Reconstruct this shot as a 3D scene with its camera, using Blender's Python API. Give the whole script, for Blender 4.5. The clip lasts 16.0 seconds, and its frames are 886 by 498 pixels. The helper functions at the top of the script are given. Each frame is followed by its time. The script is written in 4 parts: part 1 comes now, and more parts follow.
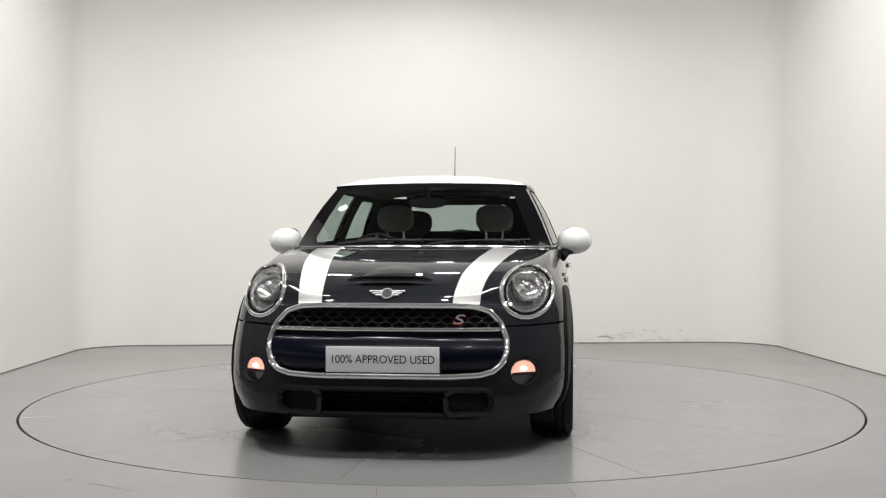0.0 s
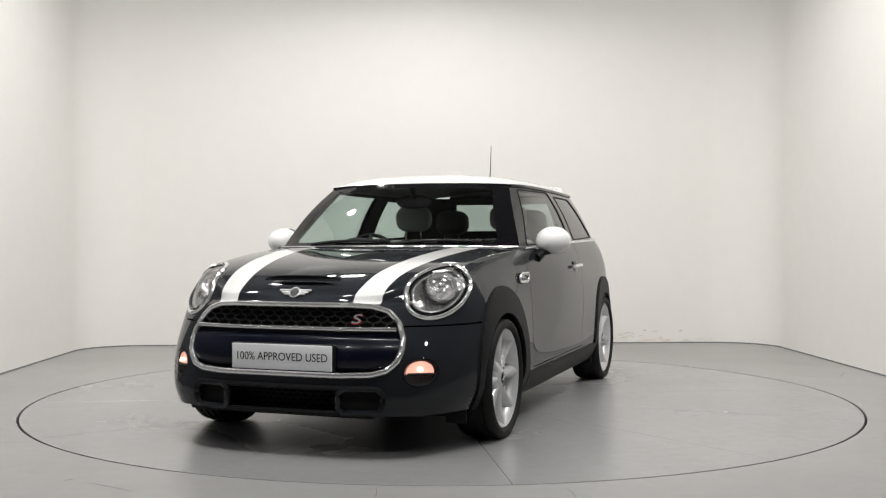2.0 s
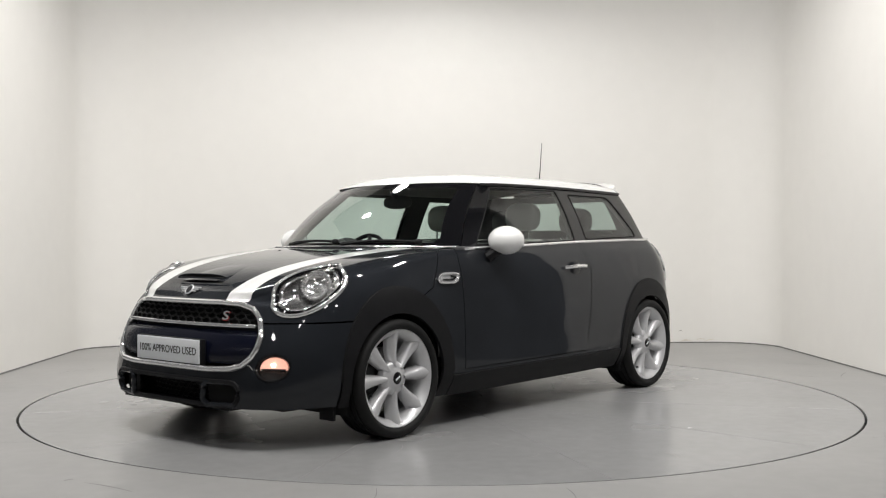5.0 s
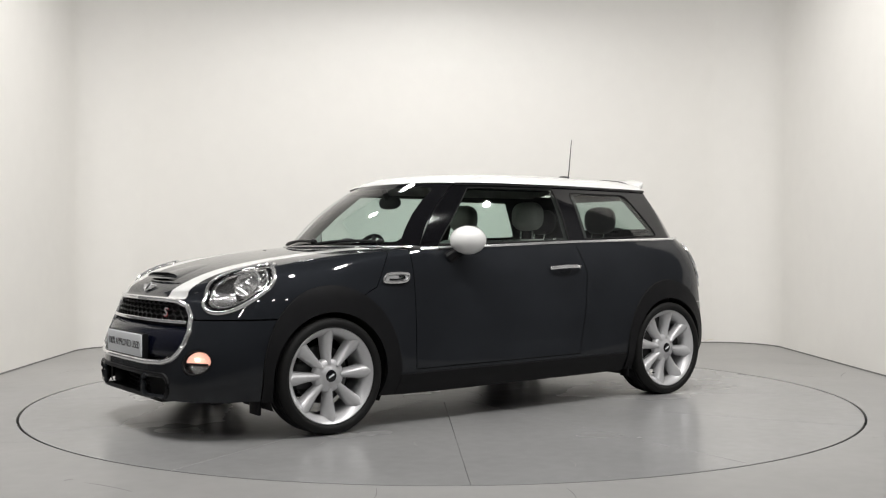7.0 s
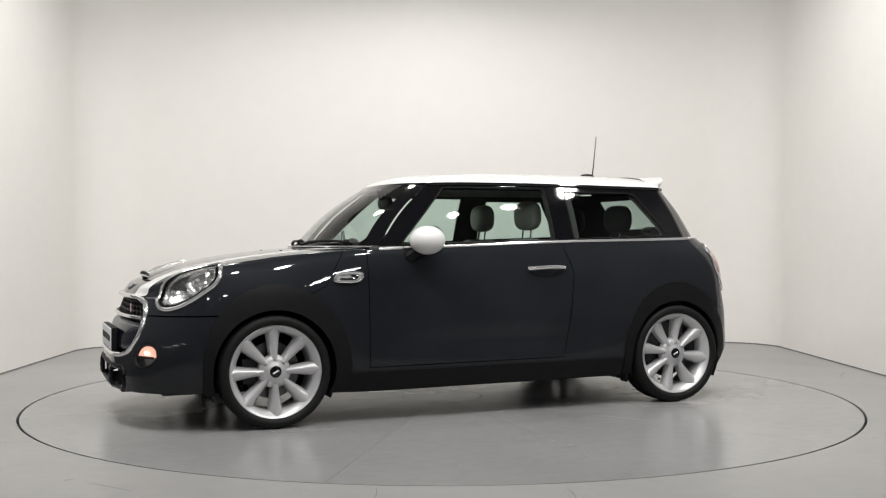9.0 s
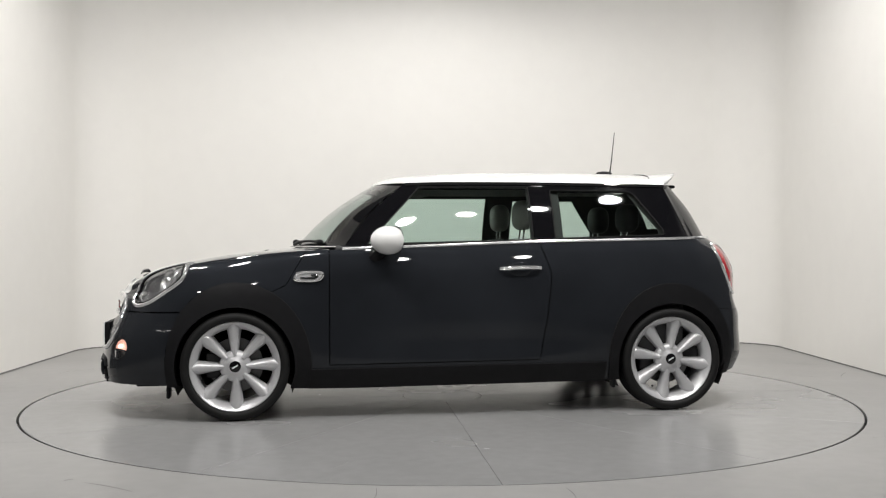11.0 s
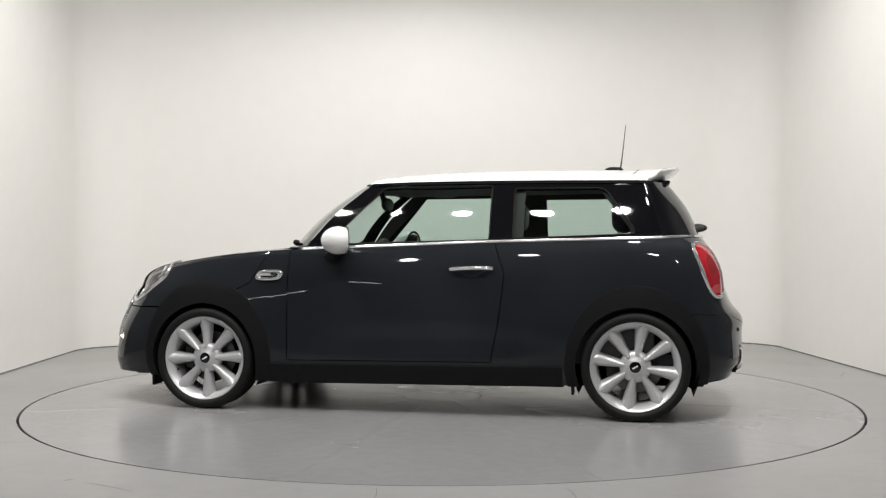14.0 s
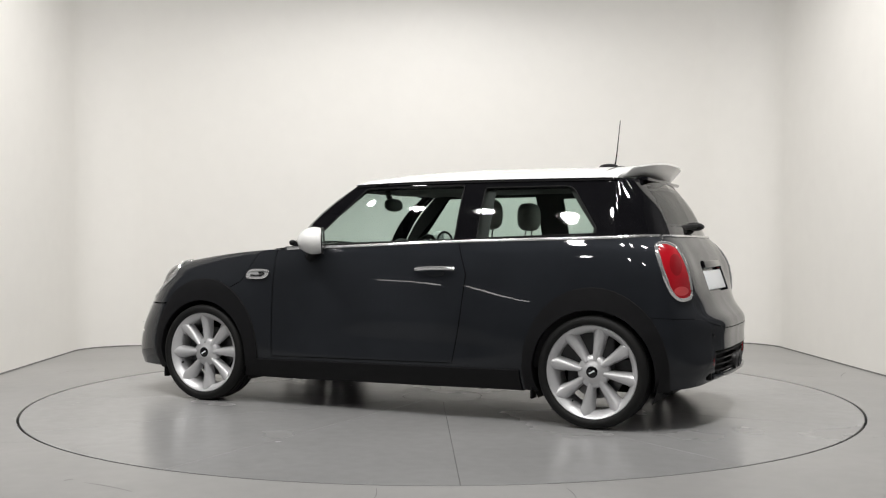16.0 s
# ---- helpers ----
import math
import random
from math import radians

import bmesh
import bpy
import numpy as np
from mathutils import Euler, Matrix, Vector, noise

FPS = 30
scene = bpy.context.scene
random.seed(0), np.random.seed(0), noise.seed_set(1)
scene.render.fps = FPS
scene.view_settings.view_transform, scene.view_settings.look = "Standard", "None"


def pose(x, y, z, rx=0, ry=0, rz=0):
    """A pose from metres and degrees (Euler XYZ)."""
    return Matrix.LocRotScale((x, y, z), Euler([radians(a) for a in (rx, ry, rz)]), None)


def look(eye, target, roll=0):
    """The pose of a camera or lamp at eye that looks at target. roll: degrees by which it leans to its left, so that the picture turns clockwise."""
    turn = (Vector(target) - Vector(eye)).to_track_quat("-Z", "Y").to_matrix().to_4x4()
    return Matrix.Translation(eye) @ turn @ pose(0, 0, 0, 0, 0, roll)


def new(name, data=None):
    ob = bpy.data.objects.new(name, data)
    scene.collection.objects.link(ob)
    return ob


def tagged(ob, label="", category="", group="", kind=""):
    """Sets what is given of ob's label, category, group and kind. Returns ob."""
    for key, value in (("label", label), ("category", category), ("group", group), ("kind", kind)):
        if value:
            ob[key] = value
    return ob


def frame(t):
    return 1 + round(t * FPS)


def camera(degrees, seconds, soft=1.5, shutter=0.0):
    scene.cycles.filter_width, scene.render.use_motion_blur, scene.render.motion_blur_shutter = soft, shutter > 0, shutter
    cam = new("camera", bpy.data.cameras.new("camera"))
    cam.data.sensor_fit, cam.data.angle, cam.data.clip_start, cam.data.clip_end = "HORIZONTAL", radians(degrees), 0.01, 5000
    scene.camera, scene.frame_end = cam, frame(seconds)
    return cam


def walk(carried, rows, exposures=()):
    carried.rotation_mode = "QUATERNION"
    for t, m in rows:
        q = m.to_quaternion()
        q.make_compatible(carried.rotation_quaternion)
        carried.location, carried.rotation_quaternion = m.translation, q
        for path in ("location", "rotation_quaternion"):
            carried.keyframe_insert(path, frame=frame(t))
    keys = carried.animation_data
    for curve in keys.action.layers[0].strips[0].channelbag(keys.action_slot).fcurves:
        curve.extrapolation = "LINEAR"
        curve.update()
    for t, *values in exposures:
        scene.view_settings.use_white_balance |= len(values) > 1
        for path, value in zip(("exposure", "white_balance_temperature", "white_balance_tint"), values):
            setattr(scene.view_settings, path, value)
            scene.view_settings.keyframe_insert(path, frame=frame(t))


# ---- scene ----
# ---------------------------------------------------------------- camera
EYE = (0.0, -6.649, 0.951)
AIM = (EYE[0] + math.sin(radians(0.059)), EYE[1] + math.cos(radians(0.059)), EYE[2] + math.tan(radians(-0.118)))
cam = camera(46.17, 16.0, soft=1.2)
walk(cam, [(0.0, look(EYE, AIM, -0.03)), (16.0, look(EYE, AIM, -0.03))])

# ---------------------------------------------------------------- light
world = bpy.data.worlds.new("world")
scene.world = world
world.use_nodes = True
world.node_tree.nodes["Background"].inputs[0].default_value = (0.02, 0.02, 0.02, 1)
scene.view_settings.exposure = 0.0
LAMP_WATTS = 24.2
LAMP_COLOUR = (1.0, 0.982, 0.957)
CEILING = 4.3
LAMP_Z = 3.75
# a ring of round spot lamps: those on the viewing side wash the far walls, those at the back light the car
LAMPS = []
for k in range(9):
    a = radians(-166 + 19 * k)
    x, y = 2.75 * math.cos(a), 2.75 * math.sin(a)
    LAMPS.append((x, y, (x, 0.5, 0.0), 1.25 if k in (0, 1, 7, 8) else 1.0))
for k in range(5):
    a = radians(30 + 30 * k)
    x, y = 2.3 * math.cos(a), 2.3 * math.sin(a)
    LAMPS.append((x, y, (0.9 * x, y - 0.7, 0.0), 0.66))
for x in (-2.6, -0.9, 0.9, 2.6):
    LAMPS.append((x, -5.3, (0.4 * x, -1.2, 0.4), 0.55))


# ---------------------------------------------------------------- materials
def material(name, colour, rough=0.5, metal=0.0, coat=0.0, vary=0.0, scale=8.0, bump=0.0, bump_scale=60.0, rough_vary=0.0, glow=None, power=0.0, flakes=0.0, spec=0.5):
    """A principled material with colour and roughness that vary at two scales, and a fine relief."""
    m = bpy.data.materials.new(name)
    m.use_nodes = True
    nt = m.node_tree
    b = nt.nodes["Principled BSDF"]
    b.inputs["Base Color"].default_value = (*colour, 1)
    b.inputs["Roughness"].default_value = rough
    b.inputs["Metallic"].default_value = metal
    b.inputs["Specular IOR Level"].default_value = spec
    b.inputs["Coat Weight"].default_value = coat
    b.inputs["Coat Roughness"].default_value = 0.02
    b.inputs["Coat IOR"].default_value = 1.37
    if glow:
        b.inputs["Emission Color"].default_value = (*glow, 1)
        b.inputs["Emission Strength"].default_value = power
    tc = nt.nodes.new("ShaderNodeTexCoord")

    def noise_at(s, detail=4.0):
        n = nt.nodes.new("ShaderNodeTexNoise")
        n.inputs["Scale"].default_value, n.inputs["Detail"].default_value = s, detail
        nt.links.new(tc.outputs["Object"], n.inputs["Vector"])
        return n.outputs["Fac"]

    if vary or flakes:
        a, c = noise_at(scale), noise_at(scale * 9 if not flakes else 1400, 2.0)
        add = nt.nodes.new("ShaderNodeMath")
        add.operation = "ADD"
        nt.links.new(a, add.inputs[0]), nt.links.new(c, add.inputs[1])
        r = nt.nodes.new("ShaderNodeMapRange")
        r.inputs["From Min"].default_value, r.inputs["From Max"].default_value = 0.7, 1.3
        v = max(vary, flakes)
        r.inputs["To Min"].default_value, r.inputs["To Max"].default_value = 1 - v, 1 + v
        nt.links.new(add.outputs[0], r.inputs["Value"])
        mul = nt.nodes.new("ShaderNodeMix")
        mul.data_type, mul.blend_type = "RGBA", "MULTIPLY"
        mul.inputs["Factor"].default_value = 1
        mul.inputs["A"].default_value = (*colour, 1)
        nt.links.new(r.outputs[0], mul.inputs["B"])
        nt.links.new(mul.outputs["Result"], b.inputs["Base Color"])
    if rough_vary:
        r = nt.nodes.new("ShaderNodeMapRange")
        r.inputs["From Min"].default_value, r.inputs["From Max"].default_value = 0.3, 0.7
        r.inputs["To Min"].default_value, r.inputs["To Max"].default_value = rough - rough_vary, rough + rough_vary
        nt.links.new(noise_at(scale * 0.6), r.inputs["Value"])
        nt.links.new(r.outputs[0], b.inputs["Roughness"])
    if bump:
        n = nt.nodes.new("ShaderNodeBump")
        n.inputs["Strength"].default_value, n.inputs["Distance"].default_value = bump, 0.004
        nt.links.new(noise_at(bump_scale), n.inputs["Height"])
        nt.links.new(n.outputs[0], b.inputs["Normal"])
    return m


def glass(name, tint, rough=0.0, base=0.07, edge=0.92):
    """Thin glass: what lies behind shows through the tint, and the surface mirrors by Fresnel's law."""
    m = bpy.data.materials.new(name)
    m.use_nodes = True
    nt = m.node_tree
    nt.nodes.remove(nt.nodes["Principled BSDF"])
    t, g = nt.nodes.new("ShaderNodeBsdfTransparent"), nt.nodes.new("ShaderNodeBsdfGlossy")
    t.inputs[0].default_value = (*tint, 1)
    g.inputs["Roughness"].default_value = rough
    lw, mix = nt.nodes.new("ShaderNodeLayerWeight"), nt.nodes.new("ShaderNodeMixShader")
    lw.inputs[0].default_value = 0.5
    up, sc = nt.nodes.new("ShaderNodeMath"), nt.nodes.new("ShaderNodeMath")
    up.operation, sc.operation = "POWER", "MULTIPLY_ADD"
    up.inputs[1].default_value, sc.inputs[1].default_value, sc.inputs[2].default_value = 4.0, edge, base
    nt.links.new(lw.outputs["Facing"], up.inputs[0]), nt.links.new(up.outputs[0], sc.inputs[0])
    nt.links.new(sc.outputs[0], mix.inputs[0])
    nt.links.new(t.outputs[0], mix.inputs[1]), nt.links.new(g.outputs[0], mix.inputs[2])
    nt.links.new(mix.outputs[0], nt.nodes["Material Output"].inputs[0])
    return m


WALL = material("wall_paint", (0.80, 0.785, 0.755), 0.7, vary=0.012, scale=0.7, bump=0.05, bump_scale=90)
CEIL = material("ceiling_paint", (0.05, 0.05, 0.05), 0.8, vary=0.02, scale=1.0)
# grey of the added, unseen walls, tuned by what paint and glass mirror
UNSEEN_WALL = material("unseen_wall_grey", (0.13, 0.131, 0.135), 0.8, vary=0.05, scale=1.0)
FLOOR = material("floor_paint", (0.325, 0.321, 0.315), 0.40, vary=0.05, scale=1.3, bump=0.008, bump_scale=25, rough_vary=0.05)
DISC = material("disc_paint", (0.30, 0.30, 0.30), 0.25, vary=0.05, scale=1.5, bump=0.008, bump_scale=25, rough_vary=0.05)
GROOVE = material("groove_dirt", (0.02, 0.02, 0.02), 0.9)
SCRATCH = material("floor_scratch", (0.16, 0.155, 0.15), 0.6, vary=0.2, scale=20)
JOINT = material("joint_shadow_grey", (0.18, 0.175, 0.17), 0.7, vary=0.25, scale=6)
SCUFF = material("wall_scuff", (0.55, 0.53, 0.50), 0.8, vary=0.15, scale=30)
PAINT = material("grey_metallic_paint", (0.0191, 0.0211, 0.0250), 0.36, metal=0.15, coat=1.0, spec=0.0, flakes=0.25, scale=2.0)
WHITE = material("white_paint", (0.80, 0.80, 0.79), 0.3, coat=1.0, vary=0.01)
GLOSS_BLACK = material("gloss_black", (0.005, 0.005, 0.006), 0.04, spec=0.45, vary=0.1)
PLASTIC = material("black_plastic", (0.009, 0.009, 0.010), 0.5, spec=0.15, vary=0.15, scale=20, bump=0.15, bump_scale=700)
RUBBER = material("tyre_rubber", (0.009, 0.009, 0.009), 0.65, spec=0.25, vary=0.2, scale=20, bump=0.1, bump_scale=300)
CHROME = material("chrome", (0.86, 0.86, 0.86), 0.13, metal=0.8, vary=0.02)
ALLOY = material("silver_alloy", (0.60, 0.60, 0.61), 0.34, metal=0.35, coat=0.4, vary=0.03, scale=6)
STEEL = material("brake_steel", (0.18, 0.18, 0.18), 0.35, metal=1.0, vary=0.15, scale=20)
BLACK = material("black_void", (0.004, 0.004, 0.004), 0.9)
NAVY = material("navy_black_paint", (0.003, 0.004, 0.012), 0.25, coat=0.25, spec=0.25, vary=0.1)
LEATHER = material("grey_leather", (0.38, 0.38, 0.355), 0.5, vary=0.08, scale=14, bump=0.2, bump_scale=250)
TRIM = material("dark_trim", (0.03, 0.03, 0.031), 0.6, vary=0.1, scale=20, bump=0.2, bump_scale=300)
HEADLINER = material("grey_headliner", (0.28, 0.28, 0.27), 0.9, vary=0.05)
PLATE = material("plate_silver", (0.82, 0.84, 0.86), 0.4, vary=0.02)
INK = material("black_ink", (0.01, 0.01, 0.012), 0.5)
RED = material("red_enamel", (0.5, 0.02, 0.02), 0.3, coat=1.0)
TAIL_RED = material("tail_lamp_red", (0.36, 0.007, 0.014), 0.12, coat=1.0, vary=0.10, scale=9, glow=(1, 0.02, 0.03), power=0.02)
DEEP_RED = material("deep_red", (0.24, 0.006, 0.010), 0.15, coat=1.0)
REFLECTOR = material("lamp_reflector", (0.50, 0.50, 0.50), 0.16, metal=0.9, vary=0.06, scale=30)
FOG_GLOW = material("fog_lamp_glow", (0.9, 0.55, 0.42), 0.3, glow=(1.0, 0.50, 0.38), power=0.85)
SIDE_GLASS = glass("side_glass", (0.73, 0.83, 0.785), base=0.06)
LINING = material("pillar_cloth", (0.035, 0.035, 0.034), 0.85, vary=0.08, scale=30)
STAIN = material("wall_stain", (0.71, 0.67, 0.59), 0.8, vary=0.2, scale=25)
LENS_PINK = material("pink_lens", (0.62, 0.07, 0.075), 0.12, coat=1.0, vary=0.1, scale=30)
BULB = material("lit_bulb", (1, 0.9, 0.85), 0.3, glow=(1.0, 0.86, 0.78), power=5.0)
TUBE = material("lit_tube", (0.9, 0.9, 0.9), 0.4, glow=(1.0, 0.98, 0.95), power=12.0)
REAR_GLASS = glass("rear_glass", (0.50, 0.56, 0.54), base=0.05, edge=0.65)
MESH = material("grille_plastic", (0.012, 0.012, 0.0125), 0.4, spec=0.3, vary=0.1)
CLEAR = glass("clear_lens", (0.93, 0.93, 0.93))
SCREEN_GLASS = glass("windscreen_glass", (0.77, 0.85, 0.82))


# ---------------------------------------------------------------- mesh helpers
def mesh_of(bm, name, mat, smooth=True):
    me = bpy.data.meshes.new(name)
    bmesh.ops.recalc_face_normals(bm, faces=bm.faces) if len(bm.faces) < 60000 else None
    bm.to_mesh(me)
    bm.free()
    me.materials.append(mat)
    me.polygons.foreach_set("use_smooth", [smooth] * len(me.polygons))
    return me


def part(name, bm, mat, parent, label="", smooth=True, sharp=35):
    """Links bm as one mesh object under a thing or a part."""
    me = mesh_of(bm, name, mat, smooth)
    if smooth and sharp:
        me.set_sharp_from_angle(angle=radians(sharp))
    ob = new(name, me)
    ob.parent = parent
    return tagged(ob, label)


def thing(name, label, category, at=None, group="", kind=""):
    ob = tagged(new(name), label, category, group, kind)
    if at is not None:
        ob.matrix_basis = at
    return ob


def box(bm, x0, x1, y0, y1, z0, z1, bevel=0.0, m=None):
    r = bmesh.ops.create_cube(bm, size=1)
    vs = r["verts"]
    bmesh.ops.scale(bm, verts=vs, vec=(x1 - x0, y1 - y0, z1 - z0))
    bmesh.ops.translate(bm, verts=vs, vec=((x0 + x1) / 2, (y0 + y1) / 2, (z0 + z1) / 2))
    if m:
        bmesh.ops.transform(bm, matrix=m, verts=vs)
    if bevel:
        es = list({e for v in vs for e in v.link_edges})
        bmesh.ops.bevel(bm, geom=es, offset=bevel, segments=3, affect="EDGES", profile=0.5)
    return bm


def boxed(*a, **k):
    return box(bmesh.new(), *a, **k)


def lathe(profile, seg=48, axis="y", m=None, bm=None):
    """Turns a profile of (radius, along) about an axis."""
    bm = bm or bmesh.new()
    rings = []
    for r, a in profile:
        ring = []
        for i in range(seg):
            t = 2 * math.pi * i / seg
            p = {"y": (r * math.cos(t), a, r * math.sin(t)), "z": (r * math.cos(t), r * math.sin(t), a), "x": (a, r * math.cos(t), r * math.sin(t))}[axis]
            p = Vector(p)
            ring.append(bm.verts.new(m @ p if m else p))
        rings.append(ring)
    for a, b in zip(rings, rings[1:]):
        for i in range(seg):
            bm.faces.new((a[i], a[(i + 1) % seg], b[(i + 1) % seg], b[i]))
    return bm


def tube(path, radius, seg=8, closed=False, bm=None, flat=1.0):
    """A round bar along a path; flat < 1 squashes it across."""
    bm = bm or bmesh.new()
    P = [Vector(p) for p in path]
    n = len(P)
    rings = []
    up = Vector((0, 0, 1))
    for i, p in enumerate(P):
        a = P[(i - 1) % n] if closed or i else p
        b = P[(i + 1) % n] if closed or i < n - 1 else p
        d = (b - a).normalized()
        s = d.cross(up)
        s = s.normalized() if s.length > 0.05 else Vector((0, 1, 0))
        u = s.cross(d).normalized()
        r = radius[i] if isinstance(radius, (list, tuple)) else radius
        rings.append([bm.verts.new(p + s * (r * flat * math.cos(2 * math.pi * k / seg)) + u * (r * math.sin(2 * math.pi * k / seg))) for k in range(seg)])
    for i in range(n if closed else n - 1):
        a, b = rings[i], rings[(i + 1) % n]
        for k in range(seg):
            bm.faces.new((a[k], a[(k + 1) % seg], b[(k + 1) % seg], b[k]))
    if not closed:
        bm.faces.new(rings[0]), bm.faces.new(rings[-1][::-1])
    return bm


def ellipsoid(bm, c, r, u=20, v=12, power=1.0):
    res = bmesh.ops.create_uvsphere(bm, u_segments=u, v_segments=v, radius=1)
    for q in res["verts"]:
        q.co = Vector([math.copysign(abs(q.co[i]) ** power, q.co[i]) * r[i] + c[i] for i in range(3)])
    return bm


def spline(pts, n):
    """A smooth curve through control points, n steps from each to the next."""
    P = np.array(pts, float)
    P = np.vstack([2 * P[0] - P[1], P, 2 * P[-1] - P[-2]])
    out = []
    for i in range(1, len(P) - 2):
        a, b, c, d = P[i - 1:i + 3]
        for k in range(n):
            t = k / n
            out.append(0.5 * (2 * b + (c - a) * t + (2 * a - 5 * b + 4 * c - d) * t * t + (3 * b - a - 3 * c + d) * t ** 3))
    out.append(P[-2])
    return np.array(out)


def grid_mesh(G, mirror=True, bm=None):
    """A skin from a grid of points; mirrored in y = 0 and welded."""
    bm = bm or bmesh.new()
    for s in ((1, -1) if mirror else (1,)):
        V = [[bm.verts.new((p[0], s * p[1], p[2])) for p in row] for row in G]
        for i in range(len(V) - 1):
            for j in range(len(V[0]) - 1):
                q = (V[i][j], V[i][j + 1], V[i + 1][j + 1], V[i + 1][j])
                bm.faces.new(q if s > 0 else q[::-1])
    bmesh.ops.remove_doubles(bm, verts=bm.verts, dist=0.0004)
    bmesh.ops.dissolve_degenerate(bm, edges=bm.edges, dist=0.0002)
    bmesh.ops.recalc_face_normals(bm, faces=bm.faces)
    return bm


def shrink(bm, gap):
    """Draws the rim of a skin back into itself, to leave a joint of that width."""
    bmesh.ops.remove_doubles(bm, verts=bm.verts, dist=0.003)
    bmesh.ops.dissolve_degenerate(bm, edges=bm.edges, dist=0.0005)
    bmesh.ops.recalc_face_normals(bm, faces=bm.faces)
    move = {}
    for e in bm.edges:
        if e.is_boundary:
            a, b = e.verts
            d, f = b.co - a.co, e.link_faces[0]
            w = f.normal.cross(d)
            if w.dot(f.calc_center_median() - a.co) < 0:
                w = -w
            for v in (a, b):
                move[v] = move.get(v, Vector()) + w
    for v, w in move.items():
        if w.length > 1e-6:
            v.co += w.normalized() * gap
    return bm


def carve(bm, poly, U, V, test, gap=0.0):
    """Cuts the faces inside a convex outline out of a skin and returns them as a skin of their own.
    The outline lies in the plane of the directions U and V; test(centre) picks the side of the skin."""
    U, V = Vector(U), Vector(V)
    N = U.cross(V)
    area = sum(a[0] * b[1] - b[0] * a[1] for a, b in zip(poly, poly[1:] + poly[:1]))
    poly = poly if area > 0 else poly[::-1]
    u0, u1 = min(p[0] for p in poly), max(p[0] for p in poly)
    v0, v1 = min(p[1] for p in poly), max(p[1] for p in poly)

    def near(f, e=0.03):
        if not test(f.calc_center_median()):
            return False
        us, vs = [v.co.dot(U) for v in f.verts], [v.co.dot(V) for v in f.verts]
        return max(us) > u0 - e and min(us) < u1 + e and max(vs) > v0 - e and min(vs) < v1 + e

    for a, b in zip(poly, poly[1:] + poly[:1]):
        fs = [f for f in bm.faces if near(f)]
        es = list({e for f in fs for e in f.edges})
        vs = list({v for f in fs for v in f.verts})
        d = U * (b[0] - a[0]) + V * (b[1] - a[1])
        n = d.cross(N).normalized()
        bmesh.ops.bisect_plane(bm, geom=vs + es + fs, dist=1e-5, plane_co=U * (a[0] / U.length_squared) + V * (a[1] / V.length_squared), plane_no=n)

    def inside(c):
        if not test(c):
            return False
        u, v = c.dot(U), c.dot(V)
        return all((b[0] - a[0]) * (v - a[1]) - (b[1] - a[1]) * (u - a[0]) > -1e-6 for a, b in zip(poly, poly[1:] + poly[:1]))

    hit = [f for f in bm.faces if inside(f.calc_center_median())]
    out = bmesh.new()
    made = {}
    for f in hit:
        q = []
        for v in f.verts:
            if v not in made:
                made[v] = out.verts.new(v.co)
            q.append(made[v])
        out.faces.new(q)
    bmesh.ops.delete(bm, geom=hit, context="FACES")
    if gap:
        shrink(out, gap)
    return out


def skirt(bm, depth, solid=False):
    """Turns the rim of a skin inwards, so that its edge has thickness."""
    bm.normal_update()
    es = [e for e in bm.edges if e.is_boundary]
    nrm = {}
    for v in {v for e in es for v in e.verts}:
        near = {f for e in v.link_edges for w in e.verts for f in w.link_faces}
        n = sum((f.normal * f.calc_area() for f in near), Vector())
        nrm[v] = n.normalized() if n.length > 1e-9 else v.normal.copy()
    r = bmesh.ops.extrude_edge_only(bm, edges=es)
    old = list(nrm)
    for v in [g for g in r["geom"] if isinstance(g, bmesh.types.BMVert)]:
        near = min(old, key=lambda o: (o.co - v.co).length_squared)
        v.co -= nrm[near] * depth
    return bm


def proud(bm, height):
    """Lifts a skin off its base along the normals and closes its rim."""
    bm.normal_update()
    for v in bm.verts:
        v.co += v.normal * height
    return skirt(bm, height + 0.006)


def ring_poly(cx, cy, r, n=32, a0=0, a1=360):
    full = abs(a1 - a0) >= 360
    k = n if full else n - 1
    return [(cx + r * math.cos(radians(a0 + (a1 - a0) * i / k)), cy + r * math.sin(radians(a0 + (a1 - a0) * i / k))) for i in range(n)]
# ---------------------------------------------------------------- the studio
def structure(name, bm, mat, label, smooth=False):
    return tagged(new(name, mesh_of(bm, name, mat, smooth)), label, name.split("_")[0], kind="structure")


